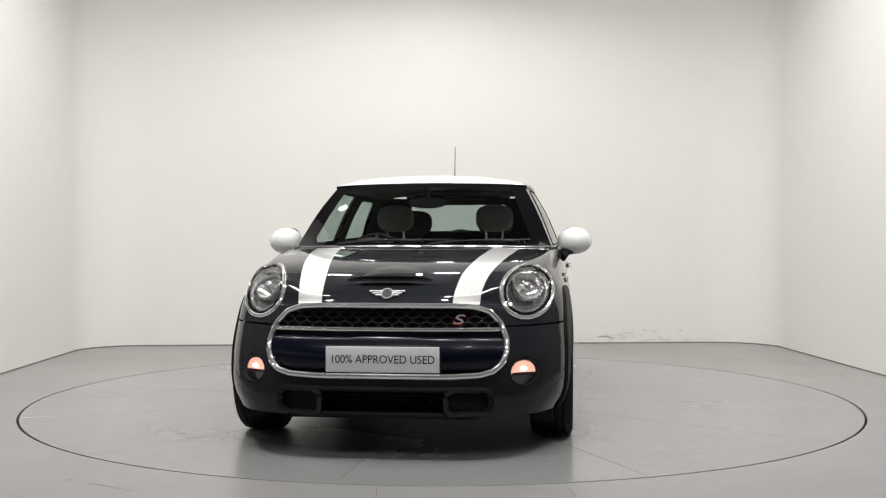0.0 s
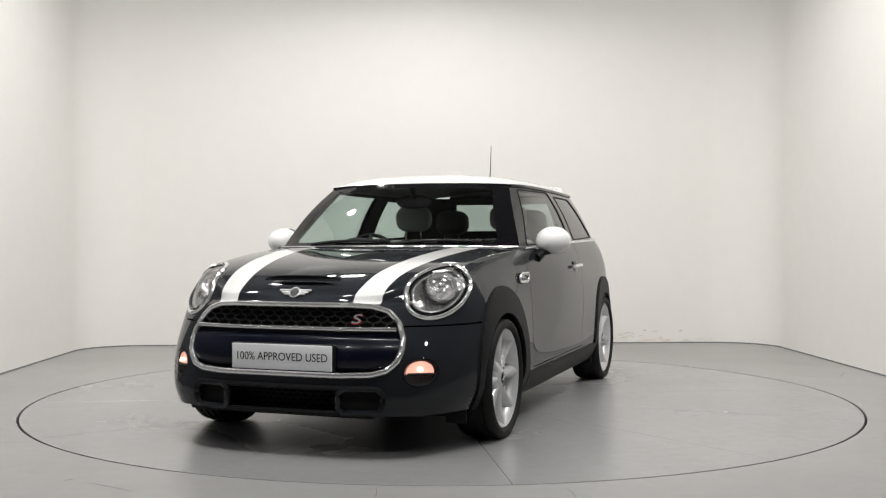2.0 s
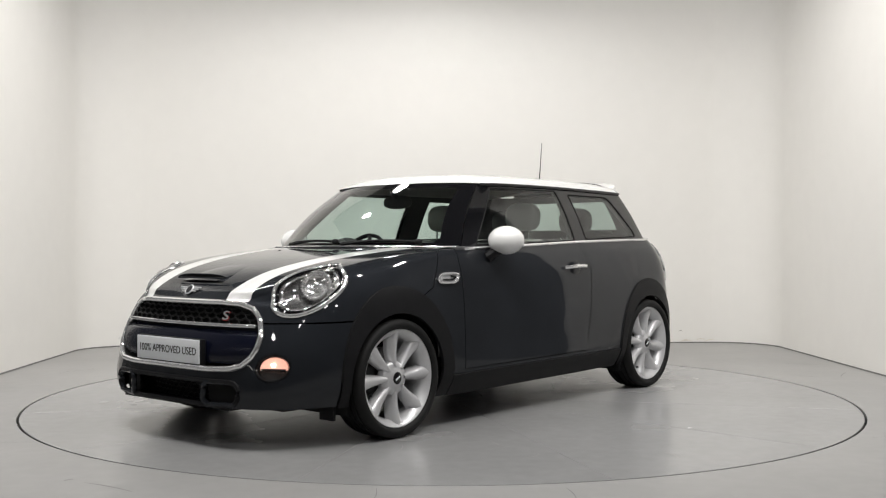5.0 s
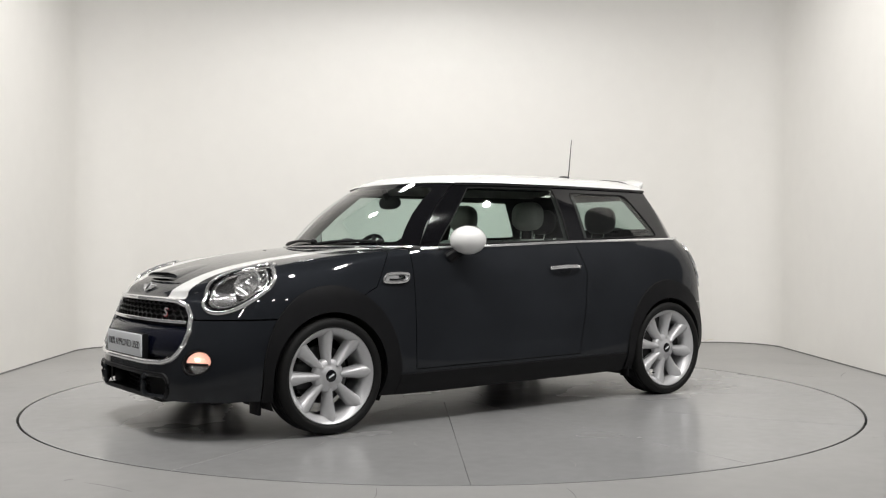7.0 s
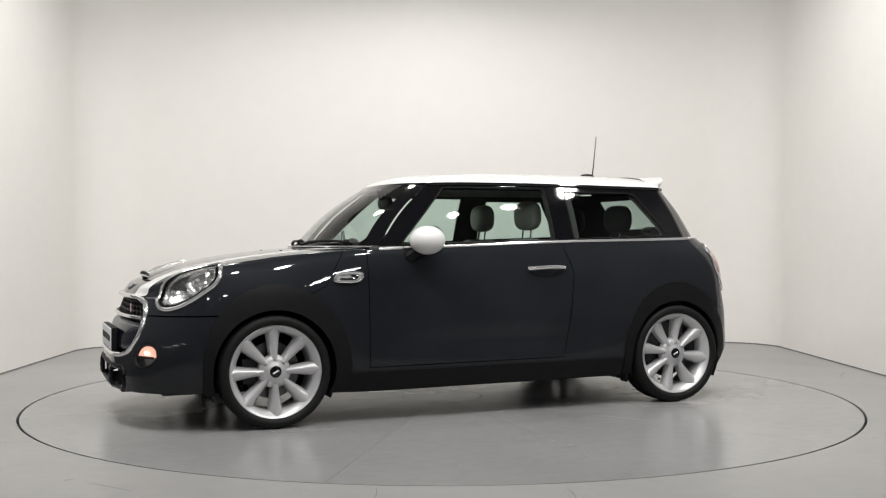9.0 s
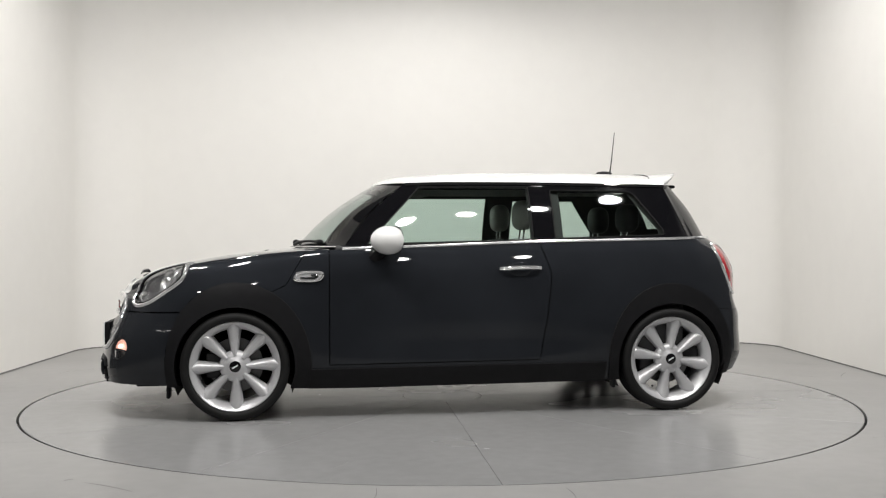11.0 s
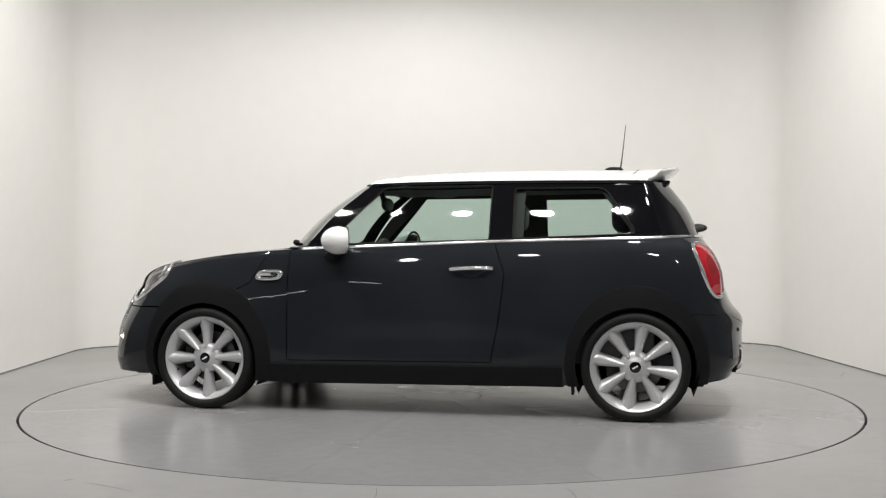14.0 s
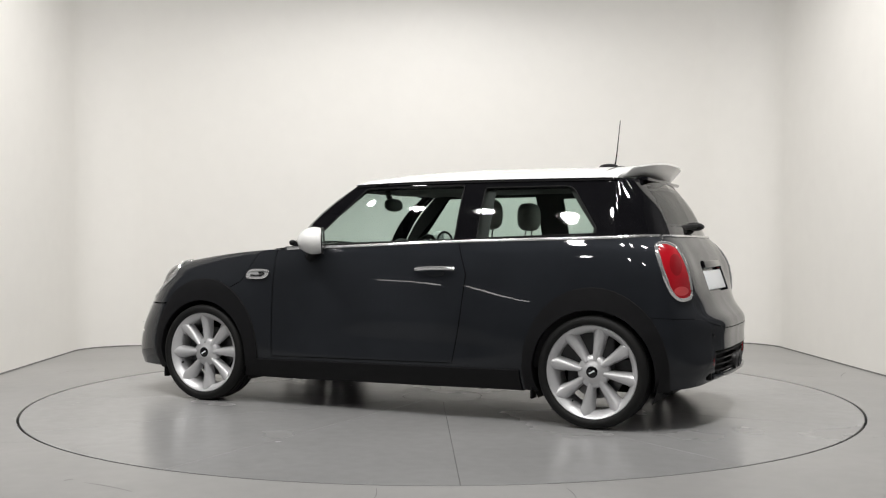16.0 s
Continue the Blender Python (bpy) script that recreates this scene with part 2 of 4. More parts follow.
def build_room():
    # one closed outline in plan, rounded at the two far corners
    def arc(cx, cy, r, a0, a1, n=32):
        return [(cx + r * math.cos(radians(a0 + (a1 - a0) * i / n)), cy + r * math.sin(radians(a0 + (a1 - a0) * i / n))) for i in range(n + 1)]
    east = [(3.26, 0.35)] + arc(2.66, 3.10, 0.54, 0, 90)
    west = arc(-2.85, 2.83, 0.50, 90, 180) + [(-3.27, 0.35)]
    back = [east[-1], west[0]]

    def wall(name, line, label, mat=WALL, base=0.0, thick=0.12):
        bm = bmesh.new()
        inner = [Vector((*p, 0)) for p in line]
        outer = []
        for i, p in enumerate(inner):
            d = (inner[min(i + 1, len(inner) - 1)] - inner[max(i - 1, 0)]).normalized()
            outer.append(p + Vector((d.y, -d.x, 0)) * thick)
        V = [[bm.verts.new((q.x, q.y, z)) for z in (base, CEILING)] for q in inner]
        W = [[bm.verts.new((q.x, q.y, z)) for z in (base, CEILING)] for q in outer]
        for i in range(len(line) - 1):
            bm.faces.new((V[i][0], V[i + 1][0], V[i + 1][1], V[i][1]))
            bm.faces.new((W[i][0], W[i][1], W[i + 1][1], W[i + 1][0]))
            bm.faces.new((V[i][1], V[i + 1][1], W[i + 1][1], W[i][1]))
        bm.faces.new((V[0][0], V[0][1], W[0][1], W[0][0])), bm.faces.new((V[-1][0], W[-1][0], W[-1][1], V[-1][1]))
        return structure(name, bm, mat, label)

    wall("wall_east", east, "off-white painted studio wall with rounded corner")
    wall("wall_north", back, "off-white painted studio back wall, scuffed at base")
    wall("wall_west", west, "off-white painted studio wall with rounded corner")
    # unseen walls, added to close the room and tone the car's reflections
    wall("wall_south", [(-3.98, -9.0), (3.9, -9.0)], "unseen grey wall added to close the room behind the viewpoint", UNSEEN_WALL)
    wall("wall_southeast", [(3.9, -9.0), (3.9, 0.45)], "unseen grey side wall added to close the room", UNSEEN_WALL)
    wall("wall_southwest", [(-3.98, 0.45), (-3.98, -9.0)], "unseen grey side wall added to close the room", UNSEEN_WALL)
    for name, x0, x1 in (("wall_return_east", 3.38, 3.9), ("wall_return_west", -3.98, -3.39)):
        structure(name, boxed(x0, x1, 0.36, 0.48, 0, CEILING), UNSEEN_WALL, "unseen grey return added to close the room")
    bm = boxed(-4.1, 4.1, -9.2, 3.8, CEILING, CEILING + 0.1)
    structure("ceiling", bm, CEIL, "plain dark studio ceiling")
    # grey strip whose colour draws the joint's shadow line along the walls' foot
    for name, line in (("trim_east", east), ("trim_north", back), ("trim_west", west)):
        bm = bmesh.new()
        P = [Vector((*p, 0)) for p in line]
        rows = []
        for i, p in enumerate(P):
            d = (P[min(i + 1, len(P) - 1)] - P[max(i - 1, 0)]).normalized()
            n = Vector((-d.y, d.x, 0))
            rows.append([bm.verts.new(q) for q in (p + n * 0.006 + Vector((0, 0, 0.001)), p + n * 0.006 + Vector((0, 0, 0.008)), p + n * 0.0005 + Vector((0, 0, 0.011)))])
        for p, q in zip(rows, rows[1:]):
            for k in range(2):
                bm.faces.new((p[k], q[k], q[k + 1], p[k + 1]))
        structure(name, bm, JOINT, "thin grey strip for the shadowed joint where wall meets floor")
    # floor with a round hole for the turntable
    bm = bmesh.new()
    n = 160
    R = 2.521
    a = [bm.verts.new((R * math.cos(2 * math.pi * i / n), R * math.sin(2 * math.pi * i / n), 0)) for i in range(n)]
    lo = [bm.verts.new((v.co.x, v.co.y, -0.05)) for v in a]

    def rim(t):
        c, s = math.cos(t), math.sin(t)
        k = min(4.1 / abs(c) if abs(c) > 1e-6 else 99, (4.0 if s > 0 else 9.4) / abs(s) if abs(s) > 1e-6 else 99)
        return (k * c, k * s, 0)
    b = [bm.verts.new(rim(2 * math.pi * i / n)) for i in range(n)]
    for i in range(n):
        j = (i + 1) % n
        bm.faces.new((a[i], b[i], b[j], a[j])), bm.faces.new((a[i], a[j], lo[j], lo[i]))
    structure("floor", bm, FLOOR, "grey painted concrete floor, glossy and scuffed")
    bm = boxed(-2.7, 2.7, -2.7, 2.7, -0.12, -0.05)
    structure("turntable_pit", bm, GROOVE, "dark gap round the turntable")


def sector(r0, r1, a0, a1, gap, n=14):
    """A flat plate between two radii and two angles, with a small chamfer round its edge."""
    bm = bmesh.new()
    loops = []
    for inset, z in ((0.0, -0.045), (0.0, -0.002), (0.002, 0.0)):
        loop = []
        for r, run in ((r1, range(n + 1)), (r0, range(n, -1, -1))):
            rr = r - inset if r == r1 else r + inset
            d = (gap / 2 + inset) / rr
            for i in run:
                t = a0 + d + (a1 - a0 - 2 * d) * i / n
                loop.append(bm.verts.new((rr * math.cos(t), rr * math.sin(t), z)))
        loops.append(loop)
    for a, b in zip(loops, loops[1:]):
        for i in range(len(a)):
            j = (i + 1) % len(a)
            bm.faces.new((a[i], a[j], b[j], b[i]))
    top, k = loops[-1], n + 1
    for i in range(n):
        bm.faces.new((top[i], top[i + 1], top[2 * k - 2 - i], top[2 * k - 1 - i]))
    return bm


def scratch(x0, y0, x1, y1, width, bend=0.0):
    """A thin mark on the floor, 1 mm proud."""
    a, b = Vector((x0, y0, 0)), Vector((x1, y1, 0))
    s = Vector((-(b - a).y, (b - a).x, 0)).normalized()
    bm = bmesh.new()
    rows = []
    for i in range(9):
        u = i / 8
        c = a.lerp(b, u) + s * (bend * math.sin(math.pi * u))
        w = width * (0.35 + 0.65 * math.sin(math.pi * min(0.97, max(0.03, u)))) * random.uniform(0.7, 1.2)
        rows.append((bm.verts.new(c - s * w / 2 + Vector((0, 0, 0.0008))), bm.verts.new(c + s * w / 2 + Vector((0, 0, 0.0008)))))
    for p, q in zip(rows, rows[1:]):
        bm.faces.new((p[0], p[1], q[1], q[0]))
    return bm


def build_turntable():
    table = thing("turntable", "round grey painted turntable set flush in floor", "turntable")
    for k in range(12):
        a = radians(26.6 + 30 * k)
        part("sector_plate", sector(0.252, 2.507, a, a + radians(30), 0.0016), DISC, table, smooth=False)
    part("centre_plate", lathe([(0.2495, -0.045), (0.2495, -0.002), (0.2475, 0.0), (0, 0.0)], 64, "z"), DISC, table, sharp=30)
    rnd = random.Random(4)
    for k in range(26):
        r, t, d, l = rnd.uniform(0.9, 2.4), rnd.uniform(0, 2 * math.pi), rnd.uniform(0, math.pi), rnd.uniform(0.03, 0.22)
        x, y = r * math.cos(t), r * math.sin(t)
        part("scuff", scratch(x, y, x + l * math.cos(d), y + l * math.sin(d), rnd.uniform(0.002, 0.005), rnd.uniform(-.02, .02)), SCRATCH, table, smooth=False)
    return table


def build_floor_marks():
    marks = [(-2.60, -1.605, -1.95, -1.59, .003), (-1.445, -2.455, -1.204, -2.613, .006), (-1.537, -2.423, -1.505, -2.403, .008), (2.75, 1.761, 3.14, 1.749, .006), (2.13, -1.47, 2.60, -1.475, .004),
             (2.62, 1.0, 2.75, 0.92, .006), (2.9, 0.9, 3.05, 1.2, .004), (-2.9, 1.2, -2.7, 1.45, .004), (1.6, 2.9, 2.2, 2.82, .005), (-0.26, -2.55, -0.265, -2.78, .003), (0.487, -2.55, 0.505, -2.75, .004)]
    for x0, y0, x1, y1, w in marks:
        ob = new("floor_scratch", mesh_of(scratch(x0, y0, x1, y1, w, 0.01), "floor_scratch", SCRATCH, False))
        tagged(ob, "dark thin scratch on the painted floor", "scratch", "floor scratches")
    rnd = random.Random(9)
    for k in range(26):
        tan = k > 8
        x = 1.85 + rnd.uniform(-.35, .6) if not tan else rnd.uniform(1.55, 2.6)
        z = rnd.uniform(.02, .13) if not tan else .012 + .10 * rnd.random() ** 2
        bm = scratch(0, 0, rnd.uniform(.03, .16), rnd.uniform(-.02, .02), rnd.uniform(.006, .018), 0.01)
        turn = math.degrees(math.atan2(0.31, 5.51))
        bmesh.ops.transform(bm, matrix=pose(x, 3.33 + (x + 2.85) * 0.31 / 5.51 - 0.0015, z, 90, 0, 0) @ pose(0, 0, 0, 0, turn, 0), verts=bm.verts)
        tagged(new("wall_scuff", mesh_of(bm, "wall_scuff", STAIN if tan else SCUFF, False)), "tan dirt mark on the wall's foot" if tan else "pale grey scuff on the wall's foot", "scuff", "wall scuffs")


def build_lamp(x, y, aim, share):
    m = look((x, y, LAMP_Z), aim)
    lamp = thing("ceiling_lamp", "round white spot lamp on a short stem", "lamp", m, "ring of spot lamps")
    part("housing", lathe([(0.0, 0.16), (0.07, 0.16), (0.10, 0.10), (0.165, 0.0), (0.17, -0.02), (0.158, -0.02), (0.152, 0.005), (0.0, 0.008)], 40, "z"), WHITE, lamp)
    up = m.inverted()
    part("stem", tube([up @ Vector((x, y, CEILING)), up @ (m @ Vector((0, 0, 0.14)))], 0.012, 8), WHITE, lamp)
    data = bpy.data.lights.new("spot_disc", "AREA")
    data.shape, data.size, data.energy, data.color = "DISK", 0.25, LAMP_WATTS * share, LAMP_COLOUR
    ob = new("spot_disc", data)
    ob.matrix_basis = m @ pose(0, 0, -0.004)


build_room()
TABLE = build_turntable()
build_floor_marks()
for lx, ly, aim, share in LAMPS:
    build_lamp(lx, ly, aim, share)
for ty, tz in ((-3.75, 1.32), (-5.15, 1.42), (-7.1, 1.68)):
    tube_lamp = thing("tube_lamp", "slim lit tube lamp on the dark wall", "lamp", pose(-3.94, ty, tz), "tube lamps")
    part("bracket", boxed(-0.035, -0.012, -0.54, 0.54, -0.03, 0.03, 0.005), WHITE, tube_lamp)
    part("lit_tube", tube([(0.0, -0.50, 0), (0.0, 0.50, 0)], 0.014, 10), TUBE, tube_lamp)
# ---------------------------------------------------------------- the car
# Car space: x forwards, y to its left, z up; origin on the ground, midway between the axles.
AXLE = 1.2475
WHEEL_Z = 0.297
CAR = thing("car", "dark grey three-door hatchback with white roof and bonnet stripes", "car")

# rails of the lower body, from the nose's middle round the left flank to the tail's middle
RAIL_SILL = [(2.015, 0, .19), (2.0, .35, .19), (1.885, .625, .19), (1.62, .765, .19), (1.25, .785, .18), (.7, .79, .17), (.1, .79, .175), (-.5, .79, .18), (-1.25, .785, .19), (-1.53, .765, .20), (-1.72, .62, .215), (-1.79, .35, .23), (-1.81, 0, .23)]
RAIL_LOW = [(2.03, 0, .28), (2.012, .35, .28), (1.90, .64, .28), (1.63, .805, .29), (1.25, .83, .29), (.7, .838, .28), (.1, .843, .28), (-.5, .844, .285), (-1.25, .83, .29), (-1.56, .80, .30), (-1.75, .645, .31), (-1.84, .35, .32), (-1.855, 0, .32)]
RAIL_HIP = [(2.02, 0, .42), (2.0, .35, .42), (1.868, .65, .43), (1.62, .81, .44), (1.25, .85, .44), (.7, .840, .42), (.1, .840, .42), (-.5, .843, .42), (-1.25, .85, .44), (-1.57, .805, .45), (-1.74, .655, .45), (-1.84, .35, .45), (-1.855, 0, .45)]
RAIL_WAIST = [(1.98, 0, .56), (1.96, .35, .56), (1.815, .635, .565), (1.60, .793, .58), (1.25, .84, .58), (.7, .836, .56), (.1, .843, .56), (-.5, .845, .56), (-1.25, .84, .58), (-1.57, .795, .57), (-1.735, .655, .55), (-1.84, .35, .545), (-1.855, 0, .545)]
RAIL_CHEST = [(1.945, 0, .655), (1.925, .33, .655), (1.785, .588, .665), (1.595, .767, .68), (1.25, .82, .71), (.7, .828, .69), (.1, .837, .69), (-.5, .838, .69), (-1.25, .826, .71), (-1.57, .785, .69), (-1.705, .655, .655), (-1.775, .35, .64), (-1.785, 0, .64)]
RAIL_SHOULDER = [(1.936, 0, .683), (1.915, .315, .683), (1.795, .53, .69), (1.602, .727, .75), (1.25, .778, .81), (.7, .812, .81), (.1, .826, .81), (-.5, .826, .81), (-1.25, .807, .82), (-1.54, .775, .82), (-1.695, .645, .82), (-1.715, .35, .82), (-1.72, 0, .82)]
RAIL_NECK = [(1.93, 0, .693), (1.908, .307, .693), (1.815, .485, .702), (1.612, .698, .79), (1.25, .738, .872), (.7, .787, .898), (.1, .803, .903), (-.5, .803, .91), (-1.25, .782, .925), (-1.505, .745, .925), (-1.645, .615, .93), (-1.67, .34, .93), (-1.678, 0, .93)]
RAIL_BELT = [(1.922, 0, .70), (1.90, .30, .70), (1.83, .45, .710), (1.62, .66, .82), (1.25, .705, .893), (.72, .765, .938), (.1, .78, .962), (-.5, .775, .984), (-1.25, .745, 1.0), (-1.455, .70, 1.008), (-1.58, .55, 1.01), (-1.62, .32, 1.01), (-1.63, 0, 1.01)]
CROWN = [(1.922, .70), (1.90, .722), (1.85, .760), (1.75, .805), (1.62, .845), (1.40, .890), (1.10, .930), (.80, .957)]
GLASS_LOW = [(.655, .742, .945), (.1, .772, .966), (-.5, .768, .988), (-1.25, .738, 1.004), (-1.435, .68, 1.012), (-1.565, .54, 1.014), (-1.608, .32, 1.014), (-1.62, 0, 1.014)]
GLASS_MID = [(.487, .653, 1.15), (.08, .688, 1.16), (-.5, .690, 1.17), (-1.22, .657, 1.175), (-1.37, .615, 1.18), (-1.485, .49, 1.18), (-1.53, .30, 1.18), (-1.545, 0, 1.18)]
GLASS_TOP = [(.287, .568, 1.322), (.03, .592, 1.328), (-.5, .597, 1.33), (-1.2, .570, 1.326), (-1.31, .537, 1.324), (-1.385, .44, 1.322), (-1.425, .28, 1.322), (-1.44, 0, 1.322)]
ROOF_MID = [(.435, 1.330), (.41, 1.352), (.35, 1.374), (.25, 1.390), (-.09, 1.411), (-.45, 1.419), (-.81, 1.420), (-1.17, 1.415), (-1.44, 1.405)]
BELT = spline(RAIL_BELT, 10)


def curve_at(pts, x):
    """Smooth curve of one value over x through (x, value) pairs in falling x."""
    p = spline(pts, 12)
    return float(np.interp(-x, -p[:, 0], p[:, 1]))


def body_skin():
    """Flanks, nose, tail and bonnet as one welded skin."""
    rails = [spline(r, 10) for r in (RAIL_SILL, RAIL_LOW, RAIL_HIP, RAIL_WAIST, RAIL_CHEST, RAIL_SHOULDER, RAIL_NECK, RAIL_BELT)]
    cols = [spline([r[i] for r in rails], 6) for i in range(len(rails[0]))]
    for c in (cols[0], cols[-1]):
        c[:, 1] = 0
    bm = grid_mesh(cols)
    front, side = BELT[:21], BELT[20:51]
    G = []
    for f in front:
        w = f[1] / front[-1, 1]
        x_cowl = 0.90 - 0.18 * w ** 2.2
        row = []
        for j, e in enumerate(side):
            u = j / 30
            x = f[0] + (x_cowl - f[0]) * u + w * (e[0] - (side[0, 0] + (side[-1, 0] - side[0, 0]) * u))
            zc = curve_at(CROWN, x)
            z = e[2] + (zc - e[2]) * (1 - w ** 2.4)
            row.append(tuple(f) if j == 0 else (x, w * e[1], z) if w < 1 else tuple(e))
        G.append(row)
    return grid_mesh(G, bm=bm)


def house_skin():
    rails = [spline(r, 14) for r in (GLASS_LOW, GLASS_MID, GLASS_TOP)]
    cols = [spline([r[i] for r in rails], 8) for i in range(len(rails[0]))]
    cols[-1][:, 1] = 0
    return grid_mesh(cols)


def screen_point(w, v):
    a = abs(w)
    lo = np.array((0.905 - 0.25 * a ** 2.2, 0.742 * w, 0.947 - 0.004 * a ** 2))
    hi = np.array((0.435 - 0.148 * a ** 2.2, 0.568 * w, 1.331 - 0.009 * a ** 2.4))
    p = lo + (hi - lo) * v
    p[0] += 0.03 * math.sin(math.pi * v)
    p[2] += 0.016 * math.sin(math.pi * v)
    return p


def screen_skin():
    return grid_mesh([[tuple(screen_point(k / 16, j / 12)) for j in range(13)] for k in range(17)])


def roof_skin():
    edge = spline(GLASS_TOP, 14)
    G = []
    for k in range(25):
        w = math.sin(k / 24 * math.pi / 2)
        row = []
        for j in range(49):
            u = j / 48
            u = u * u * (1 - u) + u * u if u < 0.2 else u
            xe = 0.302 - 1.612 * u
            ye = float(np.interp(-xe, -edge[:70, 0], edge[:70, 1])) + 0.012
            xc = 0.435 - 1.86 * u
            x = xc + (xe - xc) * w ** 2.2
            zc = curve_at(ROOF_MID, xc)
            row.append((x, ye * w, 1.322 + (zc - 1.322) * max(0, 1 - w ** 2.6) ** 0.6))
        G.append(row)
    return grid_mesh(G)


def rim_path(bm):
    """The longest boundary loop of a skin, as points in order."""
    es = [e for e in bm.edges if e.is_boundary]
    link = {}
    for e in es:
        for v in e.verts:
            link.setdefault(v, []).append(e.other_vert(v))
    best, seen = [], set()
    for s in link:
        if s in seen:
            continue
        loop, at = [s], s
        seen.add(s)
        while True:
            nxt = [v for v in link[at] if v not in seen]
            if not nxt:
                break
            at = nxt[0]
            seen.add(at), loop.append(at)
        if len(loop) > len(best):
            best = loop
    return [v.co.copy() for v in best]


def even(path, n):
    """n points at even steps round a closed path."""
    P = np.array([tuple(p) for p in path] + [tuple(path[0])])
    d = np.r_[0, np.cumsum(np.linalg.norm(np.diff(P, axis=0), axis=1))]
    return [Vector([np.interp(k * d[-1] / n, d, P[:, i]) for i in range(3)]) for k in range(n)]


def left(c):
    return c.y > 0.3


def right(c):
    return c.y < -0.3


X, Y, Z = (1, 0, 0), (0, 1, 0), (0, 0, 1)
GRILLE = [(y * s, z) for s, run in ((1, 1), (-1, -1)) for y, z in [(.30, .684), (.40, .678), (.47, .655), (.52, .605), (.546, .535), (.548, .48), (.53, .43), (.49, .395), (.43, .379), (.30, .374)][::run]]
INTAKE = [(y * s, z) for s, run in ((1, 1), (-1, -1)) for y, z in [(.44, .318), (.475, .31), (.49, .285), (.48, .235), (.455, .21), (.42, .205)][::run]]


TAIL = [(-1.109, .955), (-1.15, .972), (-1.203, .965), (-1.248, .93), (-1.282, .825), (-1.305, .717), (-1.297, .682), (-1.229, .672), (-1.181, .707), (-1.144, .803)]


def rounded(poly):
    """Cuts the corners of a convex outline."""
    return [(a[0] * k + b[0] * (1 - k), a[1] * k + b[1] * (1 - k)) for a, b in zip(poly, poly[1:] + poly[:1]) for k in (.75, .25)]


def build_body():
    skin = body_skin()
    jamb = body_skin()
    jamb.normal_update()
    for v in jamb.verts:
        v.co -= v.normal * 0.022
    for test in (left, right):
        part("door_jamb", carve(jamb, [(-.62, .25), (.80, .25), (.80, 1.05), (-.62, 1.05)], X, Z, test), BLACK, CAR)
    jamb.free()
    nose = lambda c: c.x > 1.5
    grille = carve(skin, GRILLE, Y, Z, nose)
    intake = carve(skin, INTAKE, Y, Z, nose)
    intake_rim = even(rim_path(intake), 90)
    part("intake_frame", tube(intake_rim, 0.012, 8, True), PLASTIC, CAR, "black lower intake frame")
    intake.free()
    grille_rim = even(rim_path(grille), 120)
    # lamps in the nose
    lenses = []
    for s in (1, -1):
        test = (lambda c: c.x > 1.3 and c.y > 0.2) if s > 0 else (lambda c: c.x > 1.3 and c.y < -0.2)
        oval = [(s * (0.632 + 0.117 * math.cos(a)), 0.743 + 0.119 * math.sin(a)) for a in np.linspace(0, 2 * math.pi, 33)[:-1]]
        lens = carve(skin, oval, Y, Z, test)
        fog = carve(skin, [(s * 0.628 + 0.066 * math.cos(a), 0.388 + 0.062 * math.sin(a)) for a in np.linspace(0, 2 * math.pi, 25)[:-1]], Y, Z, test)
        lenses.append((s, lens, even(rim_path(lens), 64), fog, even(rim_path(fog), 40)))
    # wheel arches with their plastic lips
    for s, test in ((1, left), (-1, right)):
        for sx in (1, -1):
            poly = []
            for i in range(29):
                a = radians(-22 + 224 * i / 28)
                back, fore = max(0, -math.cos(a)) ** 2, max(0, math.cos(a)) ** 2
                r = 0.457 - 0.045 * back - 0.085 * fore if sx > 0 else 0.440 - 0.050 * back - 0.060 * fore
                poly.append((sx * AXLE + r * math.cos(a), WHEEL_Z + r * math.sin(a)))
            lip = carve(skin, poly, X, Z, test)
            carve(lip, ring_poly(sx * AXLE, WHEEL_Z, 0.324, 48), X, Z, test).free()
            hub = Vector((sx * AXLE, 0, WHEEL_Z))
            edge = sorted((math.atan2(v.co.z - hub.z, v.co.x - hub.x) % (2 * math.pi) if v.co.z > hub.z - 0.02 else -1, tuple(v.co)) for v in lip.verts if v.is_boundary and math.hypot(v.co.x - hub.x, v.co.z - hub.z) > 0.34)
            edge = [Vector(p) for a, p in edge if 0 <= a < 3.3]
            joint = [edge[0]]
            for p in edge[1:]:
                if (p - joint[-1]).length > 0.012:
                    joint.append(p)
            part("arch_joint", tube(joint, 0.0035, 6), BLACK, CAR)
            part("wheel_arch_trim", proud(lip, 0.010), PLASTIC, CAR, "black plastic wheel arch trim", sharp=40)
            well = lathe([(0.345, s * 0.79), (0.345, s * 0.45), (0.0, s * 0.45)], 40, m=pose(sx * AXLE, 0, WHEEL_Z))
            bmesh.ops.delete(well, geom=[v for v in well.verts if v.co.z < 0.13], context="VERTS")
            part("wheel_well", well, BLACK, CAR)
        sill = carve(skin, [(-.85, .10), (.85, .10), (.85, .278), (-.85, .292)], X, Z, test)
        part("sill", proud(sill, 0.012), PLASTIC, CAR, "black plastic side sill", sharp=40)
        door = carve(skin, [(.737, .296), (-.458, .308), (-.505, .55), (-.535, .80), (-.50, .90), (-.445, 1.05), (.737, 1.05)], X, Z, test, 0.005)
        part("door", skirt(door, 0.015), PAINT, CAR, "dark grey metallic door panel", sharp=50)
    front = carve(skin, [(1.2, 0), (2.3, 0), (2.3, .583), (1.2, .60)], X, Z, lambda c: c.x > 1.2, 0.004)
    part("front_bumper", skirt(front, 0.02), PAINT, CAR, sharp=50)
